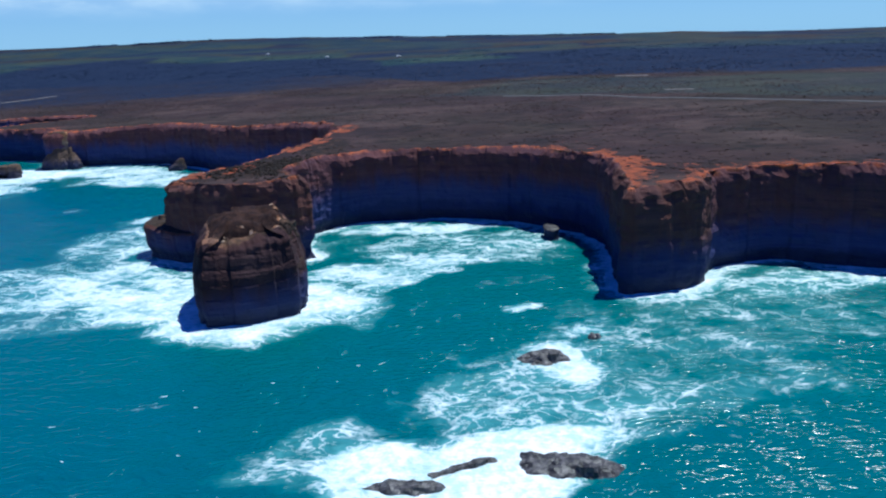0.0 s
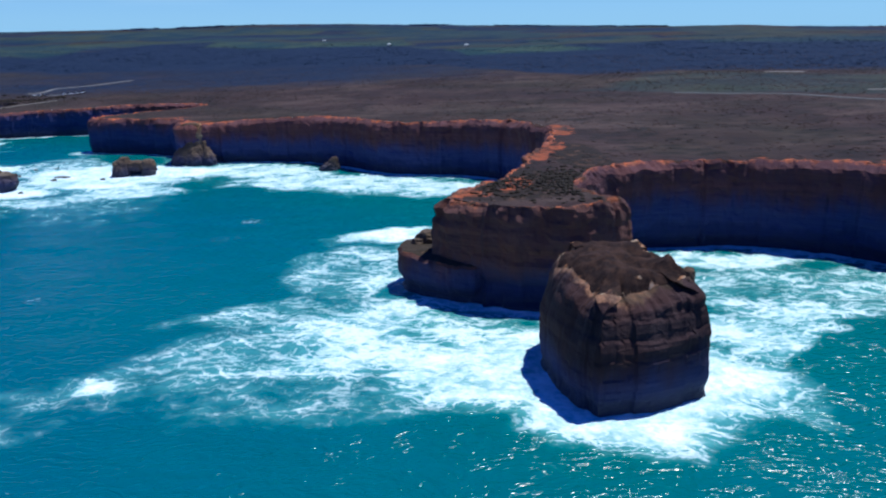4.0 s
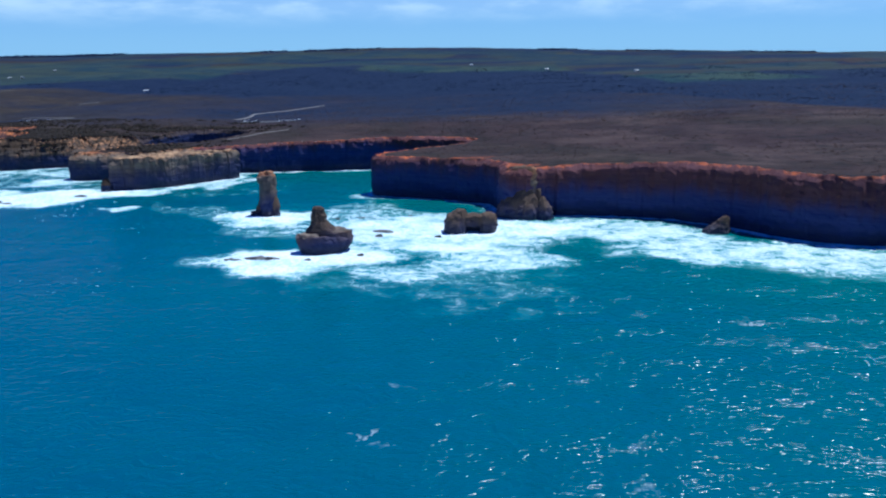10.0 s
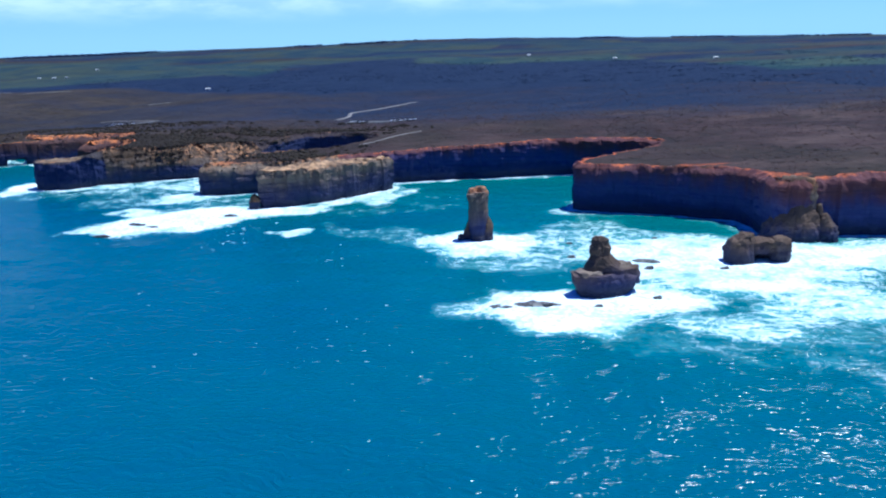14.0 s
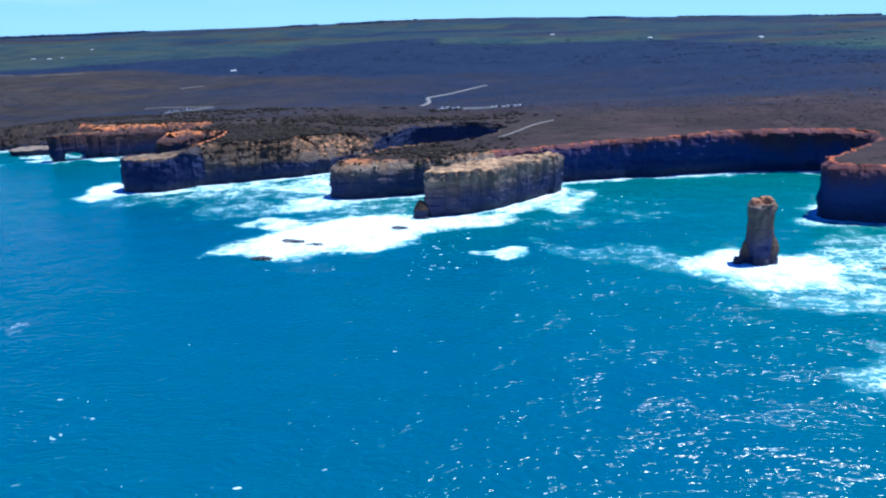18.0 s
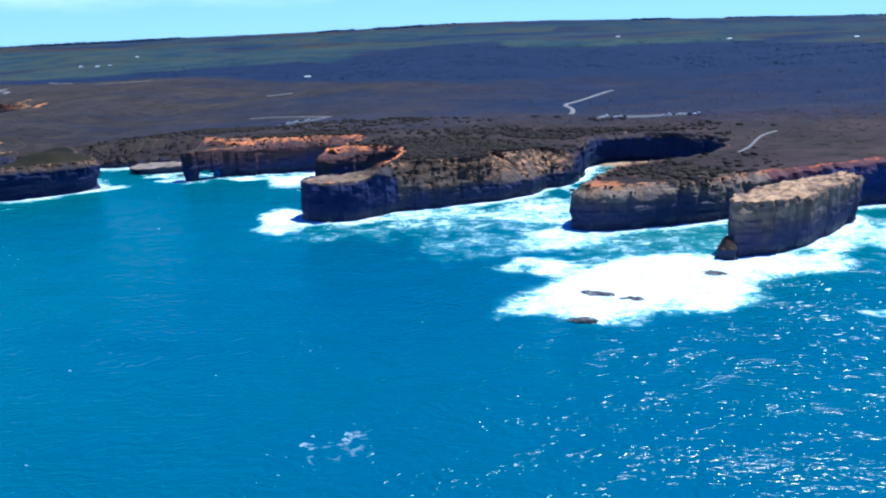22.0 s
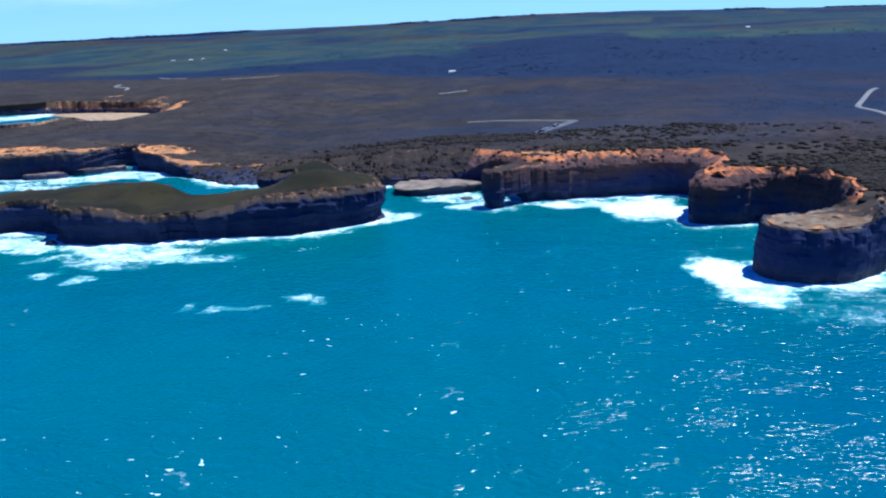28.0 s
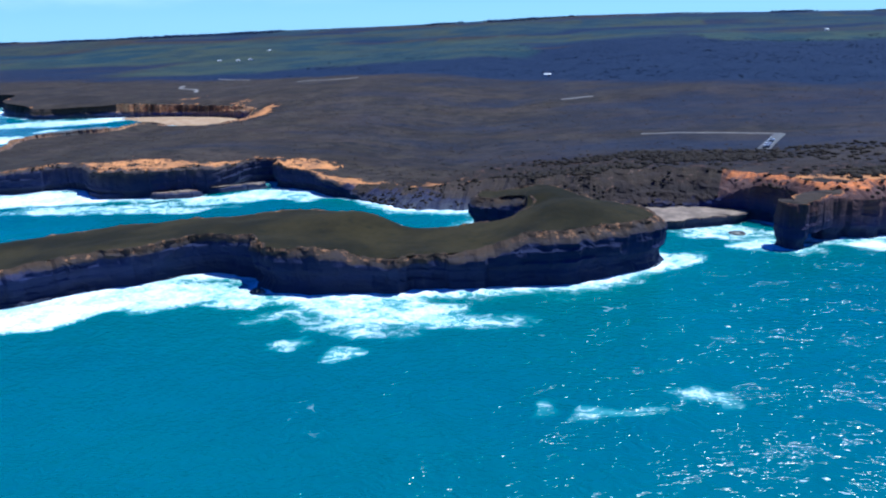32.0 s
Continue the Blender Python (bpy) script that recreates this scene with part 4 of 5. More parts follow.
# where the water breaks: centre, half-axes, turn in degrees, strength
BREAKS = [(-695, 705, 60, 45, 30, 0.30), (-620, 690, 70, 28, 30, 0.30), (-710, 738, 70, 26, 20, 0.36), (-520, 690, 60, 50, 0, 0.20), (-340, 476, 80, 36, 0, 0.27), (-760, 715, 60, 22, 15, 0.28), (-20, 330, 60, 40, 0, 0.25),
          (-62, 246, 44, 26, 20, 0.75), (-98, 262, 22, 20, 0, 0.6), (-150, 285, 78, 26, 24, 0.42), (-20, 292, 44, 16, 25, 0.62), (8, 325, 52, 34, 0, 0.42), (-8, 366, 60, 14, 0, 0.6),
          (28, 198, 17, 12, 0, 0.74), (45, 215, 9, 5, 0, 0.6), (8, 145, 36, 12, 14, 0.88), (28, 172, 40, 26, 0, 0.42), (100, 235, 60, 30, 0, 0.30), (32, 242, 7, 5, 0, 0.75), (138, 262, 50, 20, 15, 0.5),
          (-140, 404, 34, 15, 10, 0.74), (-88, 470, 22, 40, 10, 0.5), (-150, 356, 34, 40, 20, 0.42), (-122, 372, 16, 34, 15, 0.5), (-140, 340, 9, 14, 0, 0.6), (-200, 258, 60, 14, 35, 0.30), (-105, 392, 26, 34, 0, 0.3), (-213, 247, 5, 7, 20, 0.8), (-160, 520, 110, 34, -12, 0.62), (-80, 492, 26, 40, 0, 0.7), (-245, 570, 60, 36, -20, 0.62),
          (-165, 305, 50, 16, 10, 0.42), (-130, 288, 46, 30, 0, 0.58), (-105, 268, 36, 28, 0, 0.70), (-150, 250, 60, 20, 10, 0.30), (60, 195, 60, 40, 0, 0.30), (-30, 150, 26, 16, 0, 0.36),
          (-350, 560, 70, 52, -15, 0.72), (-403, 500, 52, 24, 12, 0.85), (-455, 588, 34, 22, 0, 0.75), (-345, 485, 34, 16, 15, 0.52), (-310, 508, 40, 26, 10, 0.6), (-305, 575, 50, 30, 0, 0.75),
          (-320, 440, 40, 16, 0, 0.2), (-400, 625, 30, 30, 0, 0.35), (-395, 662, 34, 14, 0, 0.45), (-545, 700, 60, 18, 45, 0.6),
          (-640, 636, 62, 34, 32, 0.95), (-668, 612, 34, 18, 20, 0.8), (-600, 655, 50, 22, 35, 0.75), (-520, 605, 45, 10, -38, 0.28), (-560, 606, 14, 5, 10, 0.7), (-495, 605, 24, 22, 0, 0.3),
          (-665, 700, 28, 26, 0, 0.65), (-675, 750, 34, 40, 40, 0.55), (-662, 800, 10, 30, 10, 0.5), (-740, 742, 70, 14, 18, 0.55), (-810, 728, 28, 16, 20, 0.7), (-678, 655, 26, 12, 10, 0.62),
          (-845, 850, 22, 30, 10, 0.62), (-885, 862, 60, 14, -10, 0.5), (-935, 852, 22, 16, 0, 0.6), (-960, 870, 28, 12, 0, 0.5), (-984, 815, 30, 12, 40, 0.6),
          (-1100, 757, 62, 14, -8, 0.62), (-1180, 758, 50, 18, 5, 0.66), (-1225, 740, 40, 22, 45, 0.75), (-1110, 738, 40, 12, 0, 0.36), (-1092, 717, 8, 4, 60, 0.5), (-1112, 719, 8, 3, 0, 0.4),
          (-1001, 687, 15, 4, 15, 0.42), (-980, 704, 5, 8, 30, 0.42), (-1022, 691, 5, 4, 20, 0.42), (-1230, 940, 100, 16, 12, 0.62), (-1360, 925, 70, 22, 8, 0.8), (-1300, 900, 90, 14, 8, 0.5),
          (-1700, 1335, 110, 40, 20, 0.6), (-1650, 1190, 40, 40, 0, 0.8), (-1620, 1275, 60, 14, 30, 0.6), (-1900, 1470, 80, 40, 30, 0.9), (-1640, 1365, 70, 22, 10, 0.75), (-610, 872, 40, 10, 0, 0.5), (-822, 742, 16, 24, 10, 0.85), (-848, 846, 26, 18, -20, 0.85), (-878, 858, 36, 10, -6, 0.72), (-432, 566, 42, 30, 0, 0.40), (-395, 598, 46, 26, 0, 0.46)]
gx = graded(-5600, 5000, -1400, 190, 3.5, 1.05)
gy = graded(-1500, 4200, 128, 960, 3.5, 1.05)
X, Y = np.meshgrid(gx, gy)
x, y = X.ravel(), Y.ravel()
shore = -inside_distance(x, y, main)
for o in isles:
    shore = np.minimum(shore, -inside_distance(x, y, o))
width = 6.5 * np.clip(1 + 0.9 * fbm(x / 45, y / 45, 2.0, 3), 0.2, 3)
foam = 0.80 * np.exp(-np.maximum(shore, 0) / width)
wx_, wy_ = x + 9 * fbm(x / 22, y / 22, 1.0, 3), y + 9 * fbm(x / 22, y / 22, 5.0, 3)
for cx, cy, rx, ry, turn, k in BREAKS:
    c, s = math.cos(radians(turn)), math.sin(radians(turn))
    u, v = ((wx_ - cx) * c + (wy_ - cy) * s) / rx, (-(wx_ - cx) * s + (wy_ - cy) * c) / ry
    foam = np.maximum(foam, k * smoothstep(1.25, 0.55, np.hypot(u, v)))
shoal = 0.95 * smoothstep(-430, 110, x + 0.8 * (y - 300)) + 0.45 * np.exp(-np.maximum(shore, 0) / 60) + 0.25 * smoothstep(0.1, 0.5, foam) + 0.45 * smoothstep(-720, -1000, x)
chop = np.interp(x, [-1300, -1000, -750, -450, -250, -100, 100], [0.28, 0.38, 0.40, 0.34, 0.32, 0.32, 0.40]) + 0.25 * fbm(x / 120, y / 90, 3.0, 3)
swell = 0.22 * np.sin((x * 0.35 + y) / 9 + 2 * vnoise(x / 60, y / 60)) + 0.30 * fbm(x / 11, y / 5.5, 2.0, 3) + 0.35 * np.clip(foam - 0.3, 0, 1) * fbm(x / 4, y / 4, 1.0, 2)
sea = mesh_object("water", np.stack([x, y, swell * smoothstep(2500, 1200, np.hypot(x + 500, y - 400))], 1), quads(len(gy), len(gx), False), SEA, None, {"foam": foam, "shoal": shoal, "chop": chop})
tagged(sea, "turquoise wind-chopped sea with white surf along the cliffs", "sea", "", "structure")


# ---- sea stacks, rocks and the island ----
def mound(name, outline, top, mat, parent, cap_mat=None, rows=20, rings=7, dome=2.0, lean=0.05, soil=1.5, rough=1.0, step=1.2, foot=-3.0, notch=1.0, label="", seed=0.0, brow=0.97, corners=2, taper=0.0, taper_from=0.6, bedding=1.0):
    """A rock standing in the sea: a wall all round it and a rough top. top: height, or a function of x and y."""
    line = even(rounded(seaward_left(np.array(outline, float)), True, corners), step, True)
    hx = top(line[:, 0], line[:, 1]) if callable(top) else np.full(len(line), float(top))
    v, f, rel = cliff_shape(line, True, hx, rows, lean, soil, rough, notch=notch, foot=foot, brow=brow, taper=taper, taper_from=taper_from, bedding=bedding)
    n = len(line)
    rim = v[-n:]
    mid = rim.mean(0)
    verts, faces = [v], [f]
    extra = []
    for k in range(1, rings + 1):
        t = k / rings * 0.985
        q = rim * (1 - t) + mid * t
        h = top(q[:, 0], q[:, 1]) if callable(top) else np.full(n, float(top))
        q[:, 2] = rim[:, 2] * (1 - t) ** 14 + (1 - (1 - t) ** 14) * (h + dome * t * (2 - t)) + 0.7 * rough * fbm(q[:, 0] / 5, q[:, 1] / 5, seed, 3) * min(1, 3 * t)
        extra.append(q)
    body = mesh_object(name, v, f, mat, parent, {"rel": rel}, False)
    tagged(body, label)
    cap = np.vstack([rim + (0, 0, 0.02)] + extra)
    hub = len(cap)
    cap = np.vstack([cap, cap[-n:].mean(0)])
    qf = quads(rings + 1, n, True)
    ends = np.stack([rings * n + np.arange(n), rings * n + (np.arange(n) + 1) % n, np.full(n, hub), np.full(n, hub)], 1)
    me = bpy.data.meshes.new("top")
    me.from_pydata(cap.tolist(), [], qf.tolist() + [tuple(e[:3]) for e in ends.tolist()])
    worn = np.concatenate([np.repeat(np.interp(np.arange(rings + 1), [0, 1, 3], [0.5, 0.34, 0.08]), n), [0.08]])
    for key, val in (("rel", np.full(len(cap), 1.03)), ("bare", worn)):
        me.attributes.new(key, "FLOAT", "POINT").data.foreach_set("value", val.astype(np.float32))
    for poly in me.polygons:
        poly.use_smooth = True
    me.materials.append(cap_mat or mat)
    ob = new("top", me)
    ob.parent = parent
    return body


def stack(name, at, label, category, group=""):
    return tagged(new(name), label, category, group)


def crag(name, parent, mat, at, turn, chunks, soil_at=99.0, seed=1, worn=0.4):
    """Angular rock: broken blocks, each given as levels (x, y, half length, half depth, z), grown together."""
    rnd = random.Random(seed)
    c, s = math.cos(radians(turn)), math.sin(radians(turn))
    verts, faces, count = [], [], 0
    for levels in chunks:
        bm = bmesh.new()
        for cx, cy, rx, ry, z in levels:
            start = rnd.uniform(0, 0.8)
            for k in range(8):
                ang, r = start + k * 0.785 + rnd.uniform(-0.2, 0.2), rnd.uniform(0.86, 1.1)
                u, v = cx + rx * r * math.copysign(abs(math.cos(ang)) ** 0.75, math.cos(ang)), cy + ry * r * math.copysign(abs(math.sin(ang)) ** 0.75, math.sin(ang))
                bm.verts.new((at[0] + u * c - v * s, at[1] + u * s + v * c, z + rnd.uniform(-0.06, 0.06) * rx))
        got = bmesh.ops.convex_hull(bm, input=bm.verts)
        bmesh.ops.delete(bm, geom=[g for g in set(got["geom_interior"] + got["geom_unused"]) if isinstance(g, bmesh.types.BMVert)], context="VERTS")
        for _ in range(4):
            long = [e for e in bm.edges if e.calc_length() > 1.2]
            if long:
                bmesh.ops.subdivide_edges(bm, edges=long, cuts=1)
            bmesh.ops.triangulate(bm, faces=bm.faces)
        bm.normal_update()
        bm.verts.index_update()
        co, no = np.array([v.co[:] for v in bm.verts]), np.array([v.normal[:] for v in bm.verts])
        beds = hashed(np.floor(co[:, 2] / 2.1 + 0.3 * vnoise(co[:, 0] / 9, co[:, 1] / 9)).astype(np.int64), np.int64(seed), np.int64(1))
        co = co + no * (worn * (fbm(co[:, 0] / 2.6, co[:, 1] / 2.6, co[:, 2] / 2.0, 4, 0.6) * 1.0 + 0.6 * beds - 1.2 * np.clip(0.2 - np.abs(vnoise(co[:, 0] / 3.2, co[:, 1] / 3.2, co[:, 2] / 9)), 0, 1) * 4))[:, None]
        faces += [[v.index + count for v in f.verts] for f in bm.faces]
        verts.append(co)
        count += len(co)
        bm.free()
    verts = np.vstack(verts)
    rel = np.clip(0.93 + (verts[:, 2] - soil_at) * 0.03, 0, 1.0)
    return mesh_object(name, verts, faces, mat, parent, {"rel": rel}, False)


a = stack("sea_stack", None, "massive square dark limestone stack ringed by white surf", "sea stack", "sea stacks")
mound("body", STACK_A, lambda x, y: 28.2 + 4.0 * np.clip(1.25 - ((x + 68) / 18) ** 2 - ((y - 268) / 26) ** 2, 0, 1) ** 0.8 + 4.5 * np.exp(-((x + 55) ** 2 + (y - 256) ** 2) / 30) + 1.6 * fbm(x / 5, y / 5, 4.0, 3), ROCK_STACK, a, STACK_TOP, rows=46, rings=16, dome=0.0, soil=2.2, lean=0.02, step=0.6, rough=0.5, brow=0.9, corners=0, notch=0.7, taper=3.4, taper_from=0.62, bedding=0.8)
crag("ledge", a, ROCK_STACK, (-52, 252), 75, [[(0, 0, 7, 2.6, 2), (0, 0, 7.5, 3.0, 13), (0, 0.6, 6, 2.2, 17.5)]], 15.5, 71, 0.35)
crag("crest", a, ROCK_STACK, (-55, 253), 70, [[(0, 0, 4.5, 2.6, 22), (0, 0, 3.6, 2.0, 29), (1, 0, 1.6, 1.2, 32.2)], [(6, 1, 4, 2.4, 22), (6.5, 1, 2.6, 1.6, 29.5)], [(-4.5, 0.5, 3, 2.2, 20), (-4, 0.5, 1.8, 1.4, 28)]], 22.0, 72, 0.45)
a = stack("sea_stack", None, "long thin razor-backed limestone stack with a jagged pale top", "sea stack", "sea stacks")
mound("body", RAZOR, lambda x, y: 23.5 - 0.03 * (x + 600) + 1.2 * fbm(x / 6, y / 6, 1.0, 3), ROCK_PALE, a, SCAR, rows=26, rings=8, dome=0.6, soil=1.5, lean=0.01, step=0.9, notch=0.5, bedding=0.5, brow=0.93)
mound("foot_rock", [(-612, 667), (-607, 660), (-598, 663), (-599, 673), (-607, 675)], 5.0, ROCK_ISLE, a, ROCK_ISLE, rows=10, dome=4.5, soil=0.5, lean=0.5, rough=0.5)
a = stack("sea_stack", None, "slender tan limestone pillar with an ochre cap", "sea stack", "sea stacks")
crag("pillar", a, ROCK_WEST, (-456, 597), 0, [[(0, 0, 5.0, 5.0, -3), (0, 0, 4.3, 4.4, 6), (0, 0, 4.9, 4.6, 14), (0, 0, 5.3, 4.9, 21.5)], [(0, 0, 5.3, 5.0, 20.5), (0, 0, 5.8, 5.3, 23.2), (0.3, 0, 4.6, 4.3, 24.6)]], 23.5, 3)
crag("cap", a, ROCK_WEST, (-456, 597), 0, [[(-2.4, 0, 3.4, 4.2, 23.4), (-2.0, 0, 2.2, 2.6, 25.8)], [(1.8, 0.4, 4.0, 4, 23.4), (1.2, 0.4, 2.2, 2.4, 26.6)]], 22.0, 5, 0.2)
crag("shoulder", a, ROCK_DARK, (-456, 597), 0, [[(4.4, -1, 3.0, 3.2, -3), (4.8, -1, 2.8, 2.8, 6), (4.8, -0.6, 2.0, 2.2, 9.5), (4.6, 0, 0.9, 1.1, 11.5)]], 99, 7)
crag("foot_rock", a, ROCK_DARK, (-456, 597), 0, [[(-5.6, -1, 2.6, 2.6, -2), (-4.8, -0.6, 2.0, 2.2, 5), (-4.2, 0, 1.0, 1.4, 9.5)], [(-8.6, -3, 2.6, 2.2, -2), (-8.2, -3, 1.2, 1.1, 2.8)], [(0, -4, 5, 2.6, -2), (0.5, -3.6, 3, 1.5, 2.6)]], 99, 8)
a = stack("sea_stack", None, "brown rock stack with a slim pinnacle on an overhanging base", "sea stack", "sea stacks")
crag("base", a, ROCK_DARK, (-397.5, 517), 22, [[(0, 0, 10.8, 6, -3), (0, 0, 11.2, 6, 2), (0.5, 0, 13.2, 7.0, 7.0), (0.5, 0, 13.6, 7.0, 8.8)], [(6.4, -1, 7.0, 5.5, 4), (6.6, -1, 7.0, 5.0, 10.0)]], 99, 11)
crag("ledge", a, PALE_ROCK, (-397.5, 517), 22, [[(-6.0, -0.5, 6.4, 5.2, 8.0), (-6.0, -0.5, 5.8, 4.6, 9.6)], [(6.2, 0, 6.2, 4.6, 9.0), (5.6, 0, 4.2, 3.4, 11.2)]], 99, 12, 0.35)
crag("pinnacle", a, ROCK_DARK, (-397.5, 517), 22, [[(-0.5, 0.5, 8.0, 5.5, 9), (-0.8, 0.5, 6.2, 4.8, 12), (-1.4, 0.5, 4.4, 3.8, 15)], [(-1.4, 0.5, 4.6, 4.0, 13), (-1.8, 0.5, 3.7, 3.4, 18.5), (-2.0, 0.5, 2.9, 2.8, 21.2), (-2.1, 0.5, 1.6, 1.7, 22.4)]], 99, 13)
a = stack("sea_stack", None, "squat dark rock block with a low cave through it", "sea stack", "sea stacks")
crag("body", a, ROCK_DARK, (-330, 564), 7, [[(-8, 0, 6.0, 6, -3), (-8, 0, 6.4, 6, 5), (-7, 0, 6, 5, 9.3), (-5, 0, 2.6, 3, 12.6)], [(1, 1, 8, 5, 3.6), (1, 1, 8, 5, 8.0), (2, 1, 6, 4, 9.2)], [(2, 5, 8, 3, -3), (2, 5, 8, 3, 6)]], 99, 17)
crag("leg", a, ROCK_DARK, (-330, 564), 7, [[(9.0, 0, 3.8, 5, -3), (9.4, 0, 5, 5.6, 5), (9.6, 0, 4.4, 5, 9.3), (9, 0, 2.8, 3.4, 10.6)]], 99, 18)
a = stack("rock_shoulder", None, "craggy stack of rock leaning against the cliff, orange topped", "rock")
crag("base", a, ROCK_DARK, (-303, 603), -5, [[(0, 0, 17, 8, -3), (0, 0, 15.5, 7.5, 4), (0, 2, 9.5, 6.5, 12.5), (0, 3, 7, 5.5, 16)], [(0, -3, 10, 5, -3), (0, -2.5, 9, 4.5, 6), (0, -1, 6, 3, 8.5)]], 99, 21, 0.4)
crag("spur", a, ROCK_DARK, (-303, 603), -5, [[(-13, 0, 5, 5, -2), (-12, 0.5, 4.2, 4.2, 6), (-8, 2, 2, 3, 13)]], 99, 22)
crag("spur", a, ROCK_DARK, (-303, 603), -5, [[(13, -3, 5.6, 5, -3), (12.6, -2.5, 4.2, 4, 7), (10.6, -1, 1.6, 2.2, 12.5)], [(9.5, -1, 2.2, 3, 6), (8.6, 0, 1.3, 1.8, 17)]], 99, 23)
crag("column", a, ROCK_PALE, (-303, 605), -5, [[(0, 2, 9, 8, 4), (0, 2, 8.2, 7.4, 12), (0, 3, 7.8, 7, 22), (0, 4, 8.6, 7, 25.6), (0, 5, 7, 6, 28.2)]], 22.5, 24, 0.4)
a = stack("rock_fin", None, "small leaning fin of dark rock in the surf", "rock")
crag("body", a, ROCK_DARK, (-201, 572), 5, [[(0, 0, 7.5, 4, -3), (0, 0, 6.8, 3.5, 1.8), (4, 0, 2.4, 2, 6.8), (5, 0, 0.9, 1, 9.2)]], 99, 27)
a = stack("boulder", None, "square fallen boulder in the bay", "rock")
mound("body", [(45, 337), (46, 330), (51, 327), (55, 331), (54, 338), (49, 341)], 4.8, ROCK_EAST, a, REEF, rows=10, dome=0.6, soil=0.4, lean=0.05, rough=0.4, step=0.6)
a = stack("rock_ledge", None, "lower rock ledge jutting from the foot of the headland", "rock ledge")
mound("body", [(-135, 331), (-132, 325), (-122, 318), (-106, 311), (-100, 322), (-112, 340), (-124, 350), (-133, 343)], lambda x, y: 14.0 + 1.5 * smoothstep(-128, -138, x), ROCK_RED, a, ROCK_SCRUB, rows=18, dome=1.2, soil=0.8, lean=0.02, rough=0.8, notch=1.6)
crag("knob", a, ROCK_DARK, (-124, 343), 20, [[(0, 0, 5.5, 6, 10), (0, 0, 5, 5, 16), (-1, 0, 2.4, 3, 18.5)], [(-5, -2, 3, 3, 12), (-5, -2, 2, 2, 16.5)]], 99, 61)
a = stack("sea_arch", None, "orange-topped limestone arch standing off the cliff end", "sea arch")
mound("outer_leg", [(-936, 853), (-934, 845), (-928, 840.5), (-922, 844), (-921, 852), (-928, 857)], 20.5, ROCK_RUST, a, GROUND, rows=22, dome=0.8, soil=1.4, lean=0.03, rough=0.6, step=0.8)
mound("inner_leg", [(-916, 865), (-912, 859.5), (-904, 862), (-900, 868), (-901, 876), (-912, 876)], 20.5, ROCK_RUST, a, GROUND, rows=20, dome=0.6, soil=1.2, lean=0.0, rough=0.4, step=0.8)
mound("bridge", [(-930, 855), (-927, 844), (-919, 847), (-910, 858), (-903, 867), (-910, 875), (-924, 863)], 21.0, ROCK_RUST, a, GROUND, rows=14, dome=0.8, soil=1.2, lean=0.02, rough=0.4, step=0.8, foot=6.5, notch=0.0)

# low reefs awash in the surf
SMALL = [(-397, 592), (-410, 565), (-378, 511), (-400, 499), (-370, 600), (-377, 549), (-411, 589), (-346, 551)]
REEFS = [("long grey reef slab awash in white surf", [(8, 146), (18, 143), (31, 136), (37, 141), (33, 149), (20, 150)], 2.6), ("dark broken reef rock in the surf", [(-22, 139), (-10, 135), (0, 137), (-8, 141)], 1.6),
         ("low reef spine washed by foam", [(-8, 141), (2, 144), (12, 149), (4, 147)], 1.2), ("dark wave-washed islet with a humped back", [(17, 200), (22, 195), (33, 195), (36, 200), (31, 206), (24, 204)], 3.4),
         ("tiny rock in a ring of foam", [(43, 215), (46, 213), (48, 216), (45, 218)], 1.5), ("grey reef slab before the pinnacle stack", [(-436, 499), (-425, 492), (-413, 497), (-415, 504), (-426, 503)], 1.9),
         ("low reef rock in the white water", [(-443, 496), (-436, 493), (-430, 496), (-437, 499)], 1.0), ("dark reef strips in white surf", [(-668, 623), (-658, 618), (-650, 620), (-658, 625)], 1.4),
         ("dark reef strips in white surf", [(-653, 617), (-645, 614), (-641, 618), (-648, 620)], 1.3), ("dark reef strips in white surf", [(-672, 597), (-664, 593), (-658, 596), (-665, 599)], 1.0),
         ("low reef rock in the white water", [(-620, 648), (-612, 644), (-606, 648), (-613, 651)], 0.9), ("low reef rock in the white water", [(-385, 560), (-376, 556), (-370, 560), (-378, 564)], 1.0),
         ("flat rock step under the bluff", [(-1300, 931), (-1290, 925), (-1268, 934), (-1262, 944), (-1285, 943)], 5.0), ("flat rock step under the bluff", [(-1352, 944), (-1340, 930), (-1318, 928), (-1312, 938), (-1335, 946)], 5.0),
         ("low rock ledge across the surf", [(-1638, 1210), (-1600, 1250), (-1557, 1284), (-1565, 1292), (-1610, 1264), (-1644, 1220)], 3.0), ("pink rock ledge before a cove", [(-1266, 945), (-1250, 951), (-1229, 964), (-1233, 970), (-1252, 960), (-1265, 950)], 5.0), ("small dark rock by the beach", [(-952, 869), (-947, 866), (-942, 869), (-947, 872)], 1.5), ("fallen rocks under the island", [(-1150, 770), (-1147, 766), (-1142, 767), (-1144, 771)], 2.0)]
REEFS += [("small dark rock awash in the surf", [(px - 2.6, py - 0.6), (px, py - 1.5), (px + 2.4, py), (px, py + 1.3)], 1.3) for px, py in SMALL]
